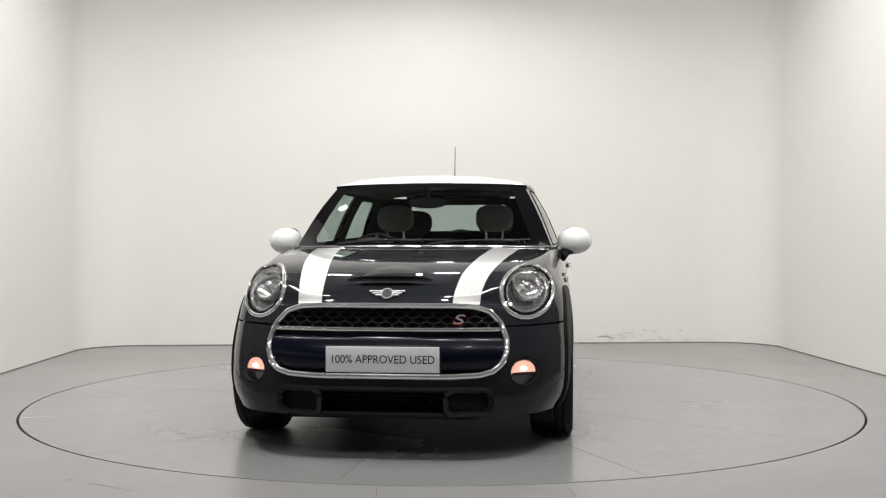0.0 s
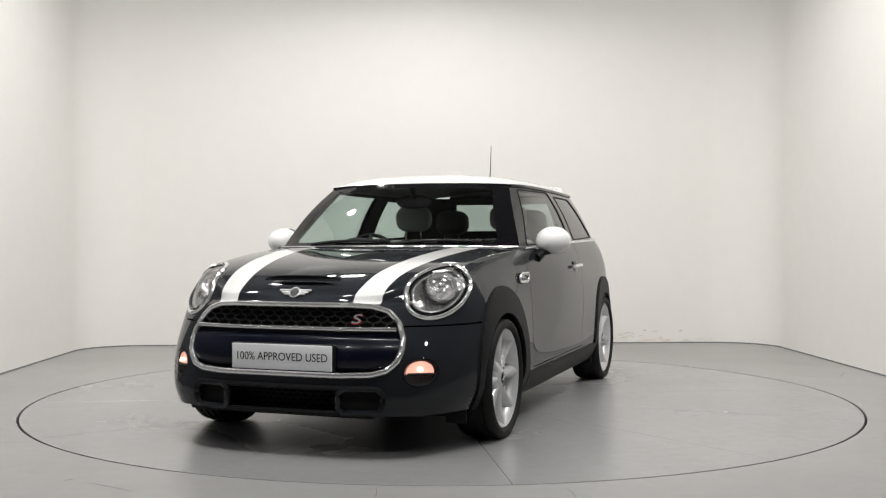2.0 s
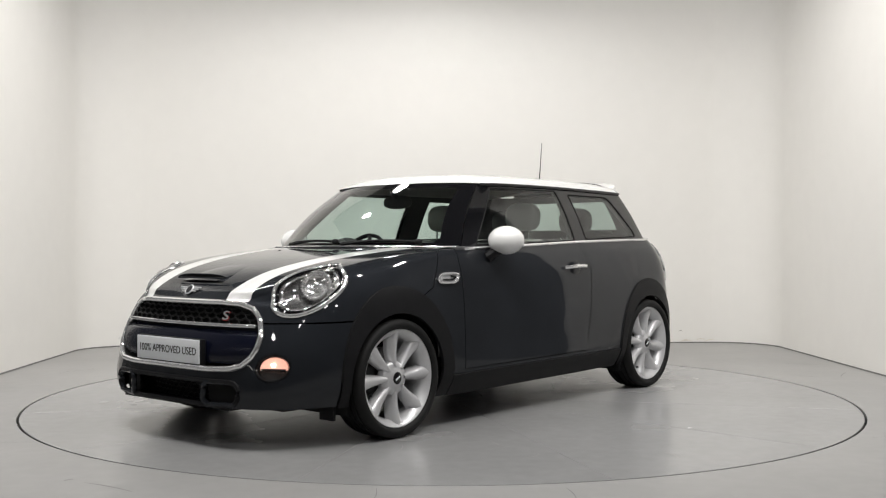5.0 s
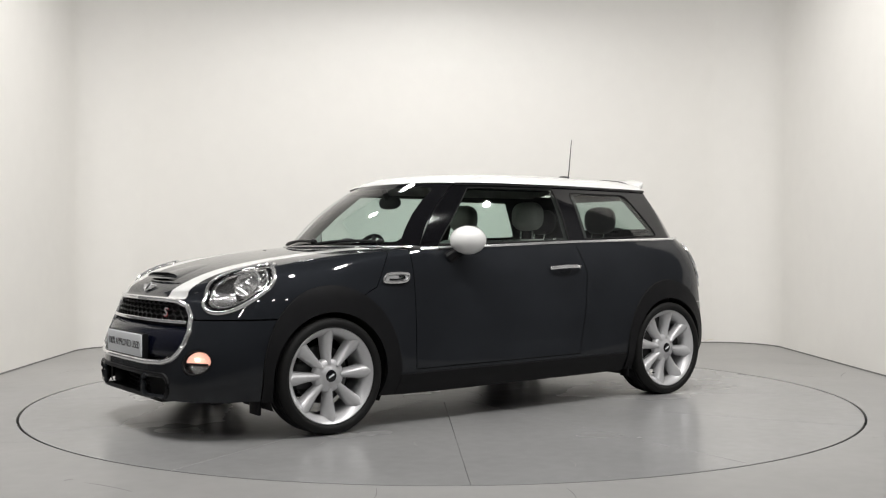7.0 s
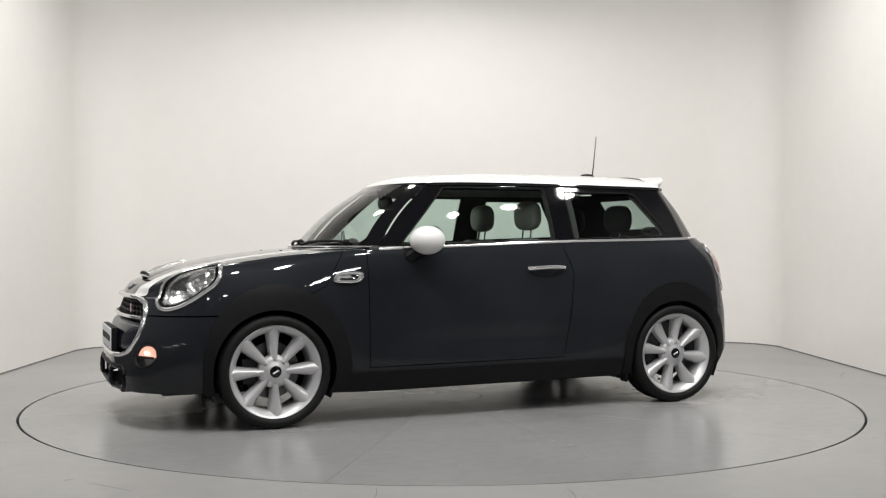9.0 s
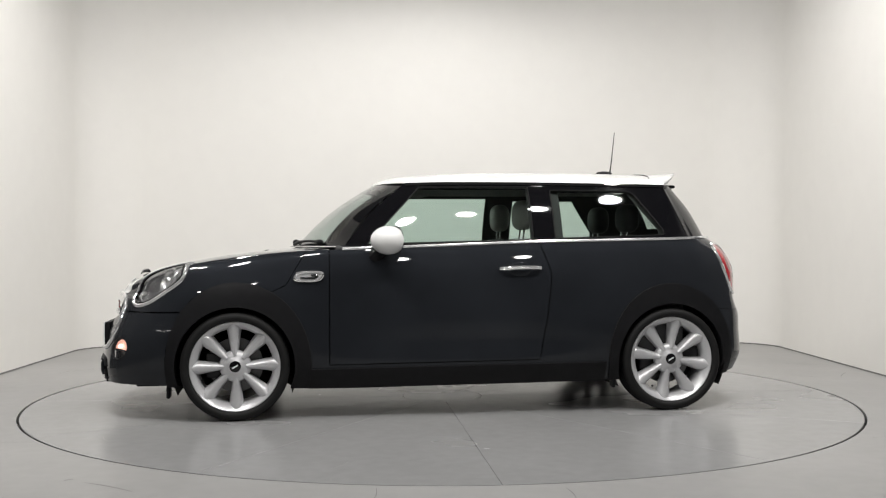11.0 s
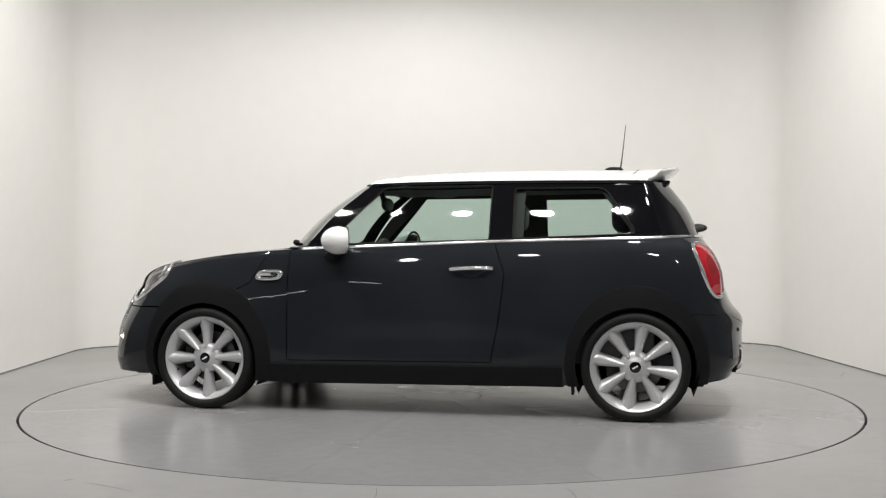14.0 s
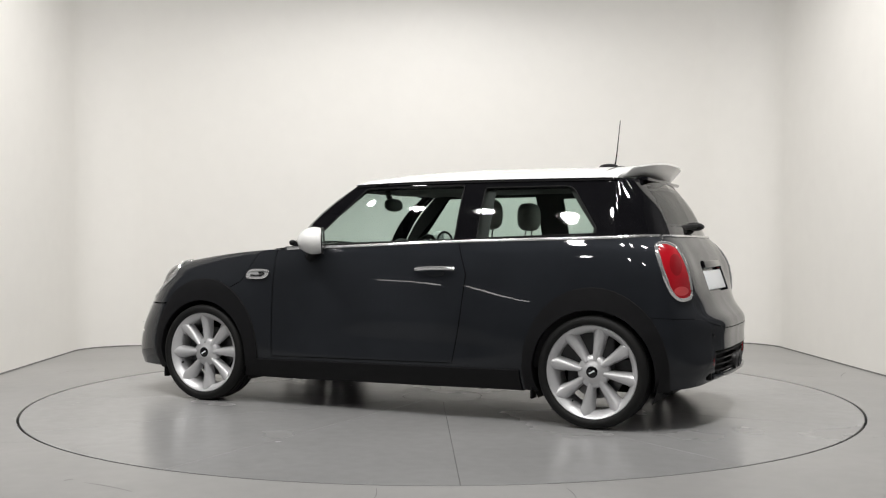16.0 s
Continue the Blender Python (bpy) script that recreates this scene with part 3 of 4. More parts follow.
    hood = carve(skin, [(.80, 1.2), (.86, .93), (.97, .74), (1.3, .583), (2.3, .583), (2.3, 1.2)], X, Z, lambda c: c.x > 0.7, 0.004)
    stripes = []
    for s in (1, -1):
        band = bmesh.new()
        run = [(1.96, .297, .405), (1.70, .325, .452), (1.45, .360, .497), (1.15, .398, .540), (.70, .44, .588)]
        for (xa, ia, oa), (xb, ib, ob_) in zip(run, run[1:]):
            piece = carve(hood, [(xa, s * ia), (xa, s * oa), (xb, s * ob_), (xb, s * ib)], X, Y, lambda c: c.z > 0.688)
            me = bpy.data.meshes.new("piece")
            piece.to_mesh(me), piece.free(), band.from_mesh(me)
            bpy.data.meshes.remove(me)
        bmesh.ops.remove_doubles(band, verts=band.verts, dist=0.0003)
        stripes.append(band)
    hood_ob = part("bonnet", skirt(hood, 0.015), PAINT, CAR, "dark grey bonnet with scoop", sharp=50)
    for band in stripes:
        part("stripe", band, WHITE, hood_ob, "white bonnet stripe")
    # tail
    for s in (1, -1):
        U = (.907, s * .42, 0)
        test = (lambda c: c.x < -1.35 and c.y > 0.3) if s > 0 else (lambda c: c.x < -1.35 and c.y < -0.3)
        lamp = carve(skin, rounded(rounded(TAIL)), U, Z, test)
        rim = even(rim_path(lamp), 64)
        bmesh.ops.translate(lamp, verts=lamp.verts, vec=(-.004, s * .004, 0))
        lenses_t = []
        for cu, cz, ru, rz, mat, name, label in ((-1.213, .858, .036, .056, DEEP_RED, "round_lens", "dark red round lens"), (-1.240, .722, .044, .024, LENS_PINK, "lower_lens", "pale red lower lens")):
            oval = [(cu + ru * math.cos(q), cz + rz * math.sin(q)) for q in np.linspace(0, 2 * math.pi, 25)[:-1]]
            lenses_t.append((name, carve(lamp, oval, U, Z, lambda c: True), mat, label))
        lamp_ob = part("tail_light", lamp, TAIL_RED, CAR, "red tail light in a chrome surround")
        part("surround", tube(rim, 0.0115, 8, True), CHROME, lamp_ob, "chrome ring")
        for name, bm, mat, label in lenses_t:
            part(name, bm, mat, lamp_ob, label)
    rear = carve(skin, [(-1.25, 0), (-1.25, .70), (-1.57, .70), (-1.76, .575), (-2.1, .555), (-2.1, 0)], X, Z, lambda c: c.x < -1.2, 0.002)
    carve(rear, [(-.47, .40), (.47, .40), (.47, .30), (.42, .27), (-.42, .27), (-.47, .30)], Y, Z, lambda c: c.x < -1.6).free()
    part("rear_bumper", skirt(rear, 0.02), PAINT, CAR, sharp=50)
    gate = carve(skin, [(-.53, .50), (.53, .50), (.53, .80), (.50, 1.05), (-.50, 1.05), (-.53, .80)], Y, Z, lambda c: c.x < -1.5, 0.002)
    carve(gate, [(-.29, .70), (.29, .70), (.29, .85), (.26, .87), (-.26, .87), (-.29, .85)], Y, Z, lambda c: c.x < -1.5).free()
    gate_ob = part("tailgate", skirt(gate, 0.015), PAINT, CAR, sharp=50)
    lean = pose(-1.7305, 0, .785) @ Matrix.Rotation(radians(19.2), 4, "Y")
    part("plate_recess", box(bmesh.new(), .026, .05, -.30, .30, -.11, .11, 0.0, lean), GLOSS_BLACK, gate_ob)
    part("rear_plate", box(bmesh.new(), .006, .022, -.255, .255, -.075, .037, 0.003, lean), PLATE, gate_ob, "blank silver plate")
    part("grab_handle", box(bmesh.new(), -.010, .03, -.24, .24, .050, .094, 0.010, lean), GLOSS_BLACK, gate_ob, "gloss black handle bar")
    part("body", skin, PAINT, CAR, "dark grey metallic body shell", sharp=50)
    under = boxed(-1.62, 1.80, -.60, .60, .17, .215, 0.01)
    box(under, -.86, .86, -.78, .78, .172, .215, 0.01)
    part("underbody", under, BLACK, CAR, "dark underbody")
    grille.free()
    return grille_rim, lenses




def text_mesh(words, size, width=None):
    """Letters in the built-in font, as a flat mesh in the xy plane, centred."""
    cu = bpy.data.curves.new("letters", "FONT")
    cu.body, cu.size, cu.align_x, cu.align_y, cu.extrude = words, size, "CENTER", "CENTER", 0.0008
    ob = new("letters", cu)
    dg = bpy.context.evaluated_depsgraph_get()
    bm = bmesh.new()
    me = ob.evaluated_get(dg).to_mesh()
    bm.from_mesh(me)
    ob.evaluated_get(dg).to_mesh_clear()
    bpy.data.objects.remove(ob)
    if width:
        xs = [v.co.x for v in bm.verts]
        k = width / (max(xs) - min(xs))
        bmesh.ops.scale(bm, verts=bm.verts, vec=(k, 1, 1))
    return bm


FACING = Matrix(((0, 0, 1, 0), (1, 0, 0, 0), (0, 1, 0, 0), (0, 0, 0, 1)))  # flat art turned to face forwards


def build_nose(rim, lenses):
    part("grille_ring", tube(rim, 0.0135, 10, True), CHROME, CAR, "chrome grille surround")
    inner = [Vector((p.x - 0.055, p.y * 0.985, 0.53 + (p.z - 0.53) * 0.98)) for p in rim]
    bm = bmesh.new()
    a, b = [bm.verts.new(p) for p in rim], [bm.verts.new(p) for p in inner]
    for i in range(len(a)):
        j = (i + 1) % len(a)
        bm.faces.new((a[i], a[j], b[j], b[i]))
    bm.faces.new(b)
    part("grille_well", bm, BLACK, CAR, "black grille recess", sharp=0)
    # bar across the grille and the honeycomb above it
    def nose_x(y, z):
        return curve_at([(.70, 1.935), (.655, 1.945), (.56, 1.98), (.42, 2.02), (.28, 2.03)], z) - 0.42 * (abs(y) / 0.65) ** 2.6 * 0.28 - 0.018
    grille = part("grille_mesh", honeycomb(nose_x), MESH, CAR, "black honeycomb grille")
    part("grille_bar", tube([(nose_x(y, .578) + 0.006, y, .578) for y in np.linspace(-.515, .515, 25)], 0.009, 8, flat=0.7), CHROME, grille, "chrome bar")
    art = text_mesh("S", 0.062, 0.042)
    bmesh.ops.transform(art, matrix=pose(nose_x(.335, .625) + 0.012, .335, .622) @ FACING @ Matrix.Shear("XZ", 4, (0.45, 0)), verts=art.verts)
    part("badge_letter", art, ALLOY, grille, "bright letter S with red edge", smooth=False)
    art = text_mesh("S", 0.068, 0.050)
    bmesh.ops.transform(art, matrix=pose(nose_x(.335, .625) + 0.009, .335, .618) @ FACING @ Matrix.Shear("XZ", 4, (0.45, 0)), verts=art.verts)
    part("badge_back", art, RED, grille, smooth=False)
    # painted crash bar inside the grille
    G = []
    for z, d in ((.552, -.035), (.548, -.012), (.53, .0), (.47, .004), (.42, .0), (.398, -.012), (.392, -.04)):
        G.append([(nose_x(y, z) + d + 0.004, y * (1.0 if .43 < z < .54 else .95), z) for y in np.linspace(-.535, .535, 33)])
    part("bumper_bar", grid_mesh(G, mirror=False), NAVY, CAR, "dark navy glossy bumper bar")
    # plate
    holder = part("plate_holder", boxed(1.990, 2.022, -.262, .262, .362, .510, 0.004), PLASTIC, CAR, "black plate holder")
    plate = part("number_plate", boxed(2.020, 2.028, -.256, .256, .392, .507, 0.003), PLATE, holder, "silver plate lettered 100% APPROVED USED")
    art = text_mesh("100% APPROVED USED", 0.052, 0.462)
    bmesh.ops.transform(art, matrix=pose(2.0285, 0, .449) @ FACING, verts=art.verts)
    part("lettering", art, INK, plate, smooth=False)
    part("holder_line", boxed(2.0215, 2.0235, -.068, .068, .373, .383), PLATE, holder, "pale bar of small print")
    # lower intake with its brake ducts
    low = boxed(1.86, 1.90, -.52, .52, .19, .335)
    part("intake_well", low, BLACK, CAR)
    part("intake_floor", boxed(1.80, 1.985, -.43, .43, .182, .198), BLACK, CAR)
    part("intake_mesh", honeycomb(lambda y, z: 1.955 - 0.05 * (abs(y) / .3) ** 2, 0.225, 4, (0.27, 0.27), 0.040, 0.026, 0.0026), MESH, CAR, "black honeycomb intake mesh")
    for s in (1, -1):
        c = [(2.012, s * .305, .206), (1.978, s * .455, .210), (1.968, s * .480, .24), (1.970, s * .480, .285), (1.980, s * .46, .314), (2.018, s * .31, .316), (2.026, s * .285, .295), (2.026, s * .285, .228)]
        duct = part("brake_duct", tube(even([Vector(p) for p in c], 40), 0.014, 8, True), PAINT, CAR, "dark grey brake duct frame")
        bm = bmesh.new()
        bm.faces.new([bm.verts.new((p[0] - 0.035, p[1], p[2])) for p in c])
        part("duct_back", bm, BLACK, duct)
    # head and fog lamps
    for s, lens, rim_h, fog, rim_f in lenses:
        mid = sum(rim_h, Vector()) / len(rim_h)
        n = Vector((0.80, s * 0.42, 0.42)).normalized()
        lamp = part("headlight", lens, CLEAR, CAR, "round clear headlight in a chrome ring")
        lamp.visible_shadow = False
        part("ring", tube(rim_h, 0.0115, 10, True), CHROME, lamp, "chrome ring")
        inner = [mid + (p - mid) * 0.90 + n * 0.004 for p in rim_h]
        part("seal", tube(inner, 0.0085, 8, True), GLOSS_BLACK, lamp, "black band inside the ring")
        part("inner_ring", tube([mid + (p - mid) * 0.79 - n * 0.006 for p in rim_h], 0.006, 8, True), CHROME, lamp, "slim bright inner ring")
        bm = bmesh.new()
        rows = [(1.0, 0.004), (0.88, 0.020), (0.72, 0.035), (0.40, 0.060), (0.0, 0.068)]
        V = [[bm.verts.new(mid + (p - mid) * k - n * d) for p in rim_h] for k, d in rows]
        for a, b in zip(V, V[1:]):
            for i in range(len(a)):
                j = (i + 1) % len(a)
                bm.faces.new((a[i], a[j], b[j], b[i]))
        bmesh.ops.remove_doubles(bm, verts=bm.verts, dist=0.0005)
        part("bowl", bm, REFLECTOR, lamp, "silver reflector bowl")
        turn = n.to_track_quat("Z", "Y").to_matrix().to_4x4()
        at = Matrix.Translation(mid - n * 0.045 + Vector((-0.01, s * 0.012, 0.025))) @ turn
        proj = part("projector", lathe([(0.074, -0.03), (0.078, 0.02), (0.070, 0.026), (0.064, 0.012), (0.052, 0.0), (0.030, -0.008), (0.0, -0.01)], 36, "z", at), CHROME, lamp, "bright main lamp cup")
        part("bulb_cap", ellipsoid(bmesh.new(), mid - n * 0.03 + Vector((-0.01, s * 0.012, 0.025)), (.022, .022, .022)), CHROME, lamp)
        at2 = Matrix.Translation(mid - n * 0.025 + Vector((0.015, -s * 0.045, -0.04))) @ turn
        part("turn_lamp", lathe([(0.036, -0.03), (0.038, 0.008), (0.03, 0.004), (0.0, -0.012)], 28, "z", at2), REFLECTOR, lamp)
        fm = sum(rim_f, Vector()) / len(rim_f)
        fn = Vector((0.86, s * 0.5, 0.0)).normalized()
        fog_ob = part("fog_lamp", fog, CLEAR, CAR, "lit round fog lamp")
        fog_ob.visible_shadow = False
        part("ring", tube([fm + (p - fm) * 0.97 - fn * 0.007 for p in rim_f], 0.006, 8, True), PLASTIC, fog_ob)
        up = bmesh.new()
        V = [up.verts.new(fm + (p - fm) * 0.80 - fn * 0.014) for p in rim_f if p.z > fm.z - 0.016]
        V.sort(key=lambda v: math.atan2(v.co.z - fm.z + 0.012, (v.co.y - fm.y)))
        up.faces.new(V)
        part("lit_reflector", up, FOG_GLOW, fog_ob, "glowing warm upper reflector")
        part("bulb", ellipsoid(bmesh.new(), fm - fn * 0.008 + Vector((0, 0, 0.014)), (.010, .013, .009), 12, 8), BULB, fog_ob, "bright bulb")
        dn = bmesh.new()
        dn.faces.new([dn.verts.new(fm + (p - fm) * 0.99 - fn * 0.038) for p in rim_f])
        part("bowl", dn, REFLECTOR, fog_ob)
        part("divider", tube([fm - fn * 0.008 + Vector((-s * fn.y, s * fn.x, 0)).normalized() * k + Vector((0, 0, -0.008)) for k in (-.060, 0, .060)], 0.006, 6), PLASTIC, fog_ob)


def honeycomb(nose_x, z0=0.594, rows=4, span=(0.50, 0.45), w=0.062, h=0.030, bar=0.0034):
    """Rows of hexagonal cells with thick webs, following the nose."""
    bm = bmesh.new()
    for r in range(rows):
        for k in range(-9, 10):
            cy, cz = (k + (r % 2) * 0.5) * w, z0 + r * h * 0.82
            lim = span[0] if cz < 0.63 else span[1]
            if abs(cy) > lim:
                continue
            ring = []
            for q, (a, b) in enumerate([(-.5, 0), (-.28, .5), (.28, .5), (.5, 0), (.28, -.5), (-.28, -.5)]):
                y, z = cy + a * w, cz + b * h * 1.0
                ring.append(Vector((nose_x(y, z) - 0.012, y, z)))
            tube(ring, bar, 5, True, bm)
    return bm


def build_bonnet_details():
    # intake scoop, badge, washer jets
    bm = bmesh.new()
    G = []
    for i in range(15):
        u = i / 14
        row = []
        for k in range(17):
            w = -1 + k / 8
            x = 1.822 - 0.012 * w * w - 0.40 * u
            y = 0.215 * w * (1 - 0.15 * u)
            e = max(0, 1 - abs(w) ** 4) * (1 - u) ** 1.3
            z0 = curve_at(CROWN, x) - 0.09 * (abs(y) / .5) ** 2.4
            row.append((x, y, z0 + 0.012 * e - 0.003))
        G.append(row)
    part("scoop", grid_mesh(G, mirror=False, bm=bm), PAINT, CAR, "bonnet scoop")
    c = []
    for k in range(40):
        a = 2 * math.pi * k / 40
        y = 0.20 * math.copysign(abs(math.cos(a)) ** 0.7, math.cos(a))
        x = 1.826 - 0.012 * (y / .2) ** 2 - 0.006 * math.sin(a)
        c.append(Vector((x, y, 0.802 + 0.009 * math.sin(a) - 0.010 * (y / .2) ** 4)))
    slot = bmesh.new()
    slot.faces.new([slot.verts.new(p + Vector((0.006, 0, 0.002))) for p in c])
    part("scoop_slot", slot, BLACK, CAR, "black scoop opening", smooth=False)
    part("scoop_lip", tube([p + Vector((0.004, 0, 0.003)) for p in c], 0.004, 6, True), PAINT, CAR)
    at = pose(1.893, 0, 0.737, 0, -38, 0)
    badge = part("badge", lathe([(.021, .002), (.021, .0035), (0, .0045)], 32, "x", at), INK, CAR, "chrome winged badge")
    for s in (1, -1):
        for k in range(3):
            y0, y1 = sorted((s * .024, s * (.082 - .013 * k)))
            part("badge_wing", boxed(-.003, .004, y0, y1, .010 - .011 * k, .018 - .011 * k, 0.002, m=at), ALLOY, badge)
    part("badge_ring", lathe([(.026, -.002), (.030, .004), (.024, .007), (.021, .002)], 32, "x", at), ALLOY, badge)
    for s in (1, -1):
        part("washer_jet", ellipsoid(bmesh.new(), (1.08, s * .26, .926), (.016, .012, .008), 12, 8), PLASTIC, CAR)
    # chrome line and black cowl at the foot of the windscreen
    line = [tuple(screen_point(w, -0.02) + np.array((0.024, 0, 0.016))) for w in np.linspace(-1, 1, 33)]
    part("cowl_trim", tube(line, 0.004, 6), CHROME, CAR, "thin bright strip below the windscreen")
    part("cowl", tube([tuple(screen_point(w, 0.0) + np.array((-0.012, 0, -0.006))) for w in np.linspace(-.98, .98, 33)], 0.022, 8), PLASTIC, CAR, "black plastic cowl")
    for w0, w1 in ((-.62, .02), (0.10, .74)):
        arm = [screen_point(w0 + (w1 - w0) * k / 10, 0.025 + 0.05 * math.sin(k / 10 * 2.4)) + np.array((0.02, 0, 0.008)) for k in range(11)]
        wiper = part("wiper", tube(arm, [0.011] * 4 + [0.008] * 7, 6), PLASTIC, CAR, "black windscreen wiper")
        part("pivot", ellipsoid(bmesh.new(), arm[10], (.022, .022, .018), 12, 8), PLASTIC, wiper)


def build_house():
    house = house_skin()
    inside = []
    for s, test in ((1, left), (-1, right)):
        door_pane = carve(house, [(.525, .962), (.207, 1.297), (-.438, 1.303), (-.438, .99)], X, Z, test)
        quarter = carve(house, [(-.57, .998), (-.57, 1.285), (-1.05, 1.285), (-1.09, 1.265), (-1.24, 1.05), (-1.24, 1.022)], X, Z, test)
        for bm, label in ((door_pane, "clear door window"), (quarter, "tinted quarter window")):
            path = even(rim_path(bm), 80)
            for v in bm.verts:
                v.co.y -= s * 0.003
            pane = part("side_window", bm, SIDE_GLASS, CAR, label)
            pane.visible_shadow = False
            part("window_seal", tube(path, 0.004, 6, True), BLACK, pane)
    back = carve(house, [(-.44, 1.06), (.44, 1.06), (.47, 1.09), (.40, 1.29), (-.40, 1.29), (-.47, 1.09)], Y, Z, lambda c: c.x < -1.3)
    back_ob = part("rear_window", back, REAR_GLASS, CAR, "tinted rear window")
    back_ob.visible_shadow = False
    lining = house_skin()
    for test in (left, right):
        carve(lining, [(.57, .97), (.222, 1.283), (-.43, 1.287), (-.43, .995)], X, Z, test).free()
        carve(lining, [(-.63, 1.003), (-.63, 1.272), (-1.06, 1.272), (-1.23, 1.05), (-1.23, 1.01)], X, Z, test).free()
    carve(lining, [(-.42, 1.075), (.42, 1.075), (.38, 1.275), (-.38, 1.275)], Y, Z, lambda c: c.x < -1.3).free()
    for v in lining.verts:
        v.co.y *= 0.955
        v.co.x = v.co.x * 0.985 - 0.006
    part("pillar_lining", lining, LINING, CAR, "dark pillar lining")
    part("pillar_frame", house, GLOSS_BLACK, CAR, "gloss black window pillars")
    screen = screen_skin()
    pane = carve(screen, [(-.60, .975), (.60, .975), (.62, 1.0), (.50, 1.29), (.44, 1.30), (-.44, 1.30), (-.50, 1.29), (-.62, 1.0)], Y, Z, lambda c: True)
    part("screen_border", screen, GLOSS_BLACK, CAR, "black windscreen border and front pillars")
    pane_ob = part("windscreen", pane, SCREEN_GLASS, CAR, "clear windscreen")
    pane_ob.visible_shadow = False
    roof = roof_skin()
    lining = roof.copy()
    for v in lining.verts:
        v.co.z -= 0.028
        v.co.y *= 0.97
    part("headliner", lining, HEADLINER, CAR, "grey cloth roof lining")
    part("roof", roof, WHITE, CAR, "white painted roof")
    edge = [(p[0], p[1] + 0.01, p[2] - 0.006) for p in spline(GLASS_TOP, 14)[:60]]
    for s in (1, -1):
        part("roof_gutter", tube([(x, s * y, z) for x, y, z in edge], 0.009, 6), GLOSS_BLACK, CAR)
        belt = [(p[0], s * (p[1] + 0.004), p[2] - 0.001) for p in BELT if p[0] < 0.70 and p[0] > -1.56][:]
        part("belt_trim", tube(belt, 0.0085, 6), CHROME, CAR, "chrome waistline strip")
    part("gate_trim", tube([(p[0] - 0.004, p[1] * s, p[2]) for s in (1, -1) for p in ([q for q in BELT if q[0] <= -1.555][::1 if s > 0 else -1])], 0.006, 6), CHROME, CAR)
    # spoiler: the roof runs on into a thin blade that turns up at its end, over a hollow underside
    G = []
    for k in range(33):
        w = math.sin(math.pi / 2 * (-1 + k / 16))
        a = abs(w)
        roof_z = 1.326 + 0.088 * max(0, 1 - a ** 2.6) ** 0.6
        tip_z = 1.425 - 0.040 * a ** 3
        reach = 0.236 - 0.115 * a ** 3
        row = []
        for u in (0, .2, .4, .6, .8, .93, 1.0):
            row.append((-1.26 - reach * u + 0.05 * a ** 6 * (1 - u), w * (0.556 - 0.07 * u), roof_z + (tip_z - roof_z) * u ** 1.2 + 0.0015))
        low = 1.336 - 0.012 * a ** 4
        for u, f in ((1.01, .90), (.97, .80), (.85, .52), (.70, .18), (.52, 0.0), (.30, 0.0)):
            row.append((-1.26 - reach * u, w * (0.556 - 0.07 * u), low + (tip_z - low) * f))
        G.append(row)
        if a > 0.9999:
            mid_z = lambda u: (roof_z + (tip_z - roof_z) * u ** 1.2 + low + (tip_z - low) * float(np.interp(u, (.52, .70, .85, .97, 1.01), (0, .18, .52, .80, .90)))) / 2
            side = [(p[0], p[1] * 1.008, mid_z((-1.26 - p[0]) / reach if p[0] < -1.26 else 0)) for p in row]
            G.insert(len(G) - 1 if w < 0 else len(G), side)
    seam = [Vector(row[0]) + Vector((0.002, 0, 0.0012)) for row in G]
    spoiler = part("spoiler", grid_mesh(G, mirror=False), WHITE, CAR, "white roof spoiler")
    part("spoiler_seam", tube(seam, 0.0022, 5), BLACK, spoiler, "thin dark joint")
    part("spoiler_underside", boxed(-1.44, -1.37, -.40, .40, 1.316, 1.336, 0.008), GLOSS_BLACK, spoiler, "black underside")
    wip = [(-1.60, -.02, 1.065), (-1.64, .02, 1.07), (-1.588, .20, 1.058), (-1.565, .36, 1.055)]
    part("rear_wiper", tube(spline(wip, 6), 0.015, 8), PLASTIC, CAR, "black rear wiper")
    part("wiper_mount", ellipsoid(bmesh.new(), (-1.612, 0.0, 1.066), (.058, .08, .026), 14, 8), PLASTIC, CAR)
    # aerial
    foot = part("aerial", ellipsoid(bmesh.new(), (-1.106, 0, 1.430), (.058, .022, .018), 18, 10), PLASTIC, CAR, "black roof aerial")
    part("mast", tube([(-1.145, 0, 1.435), (-1.155, 0, 1.50), (-1.177, 0, 1.703)], [.005, .0035, .0022], 6), PLASTIC, foot)


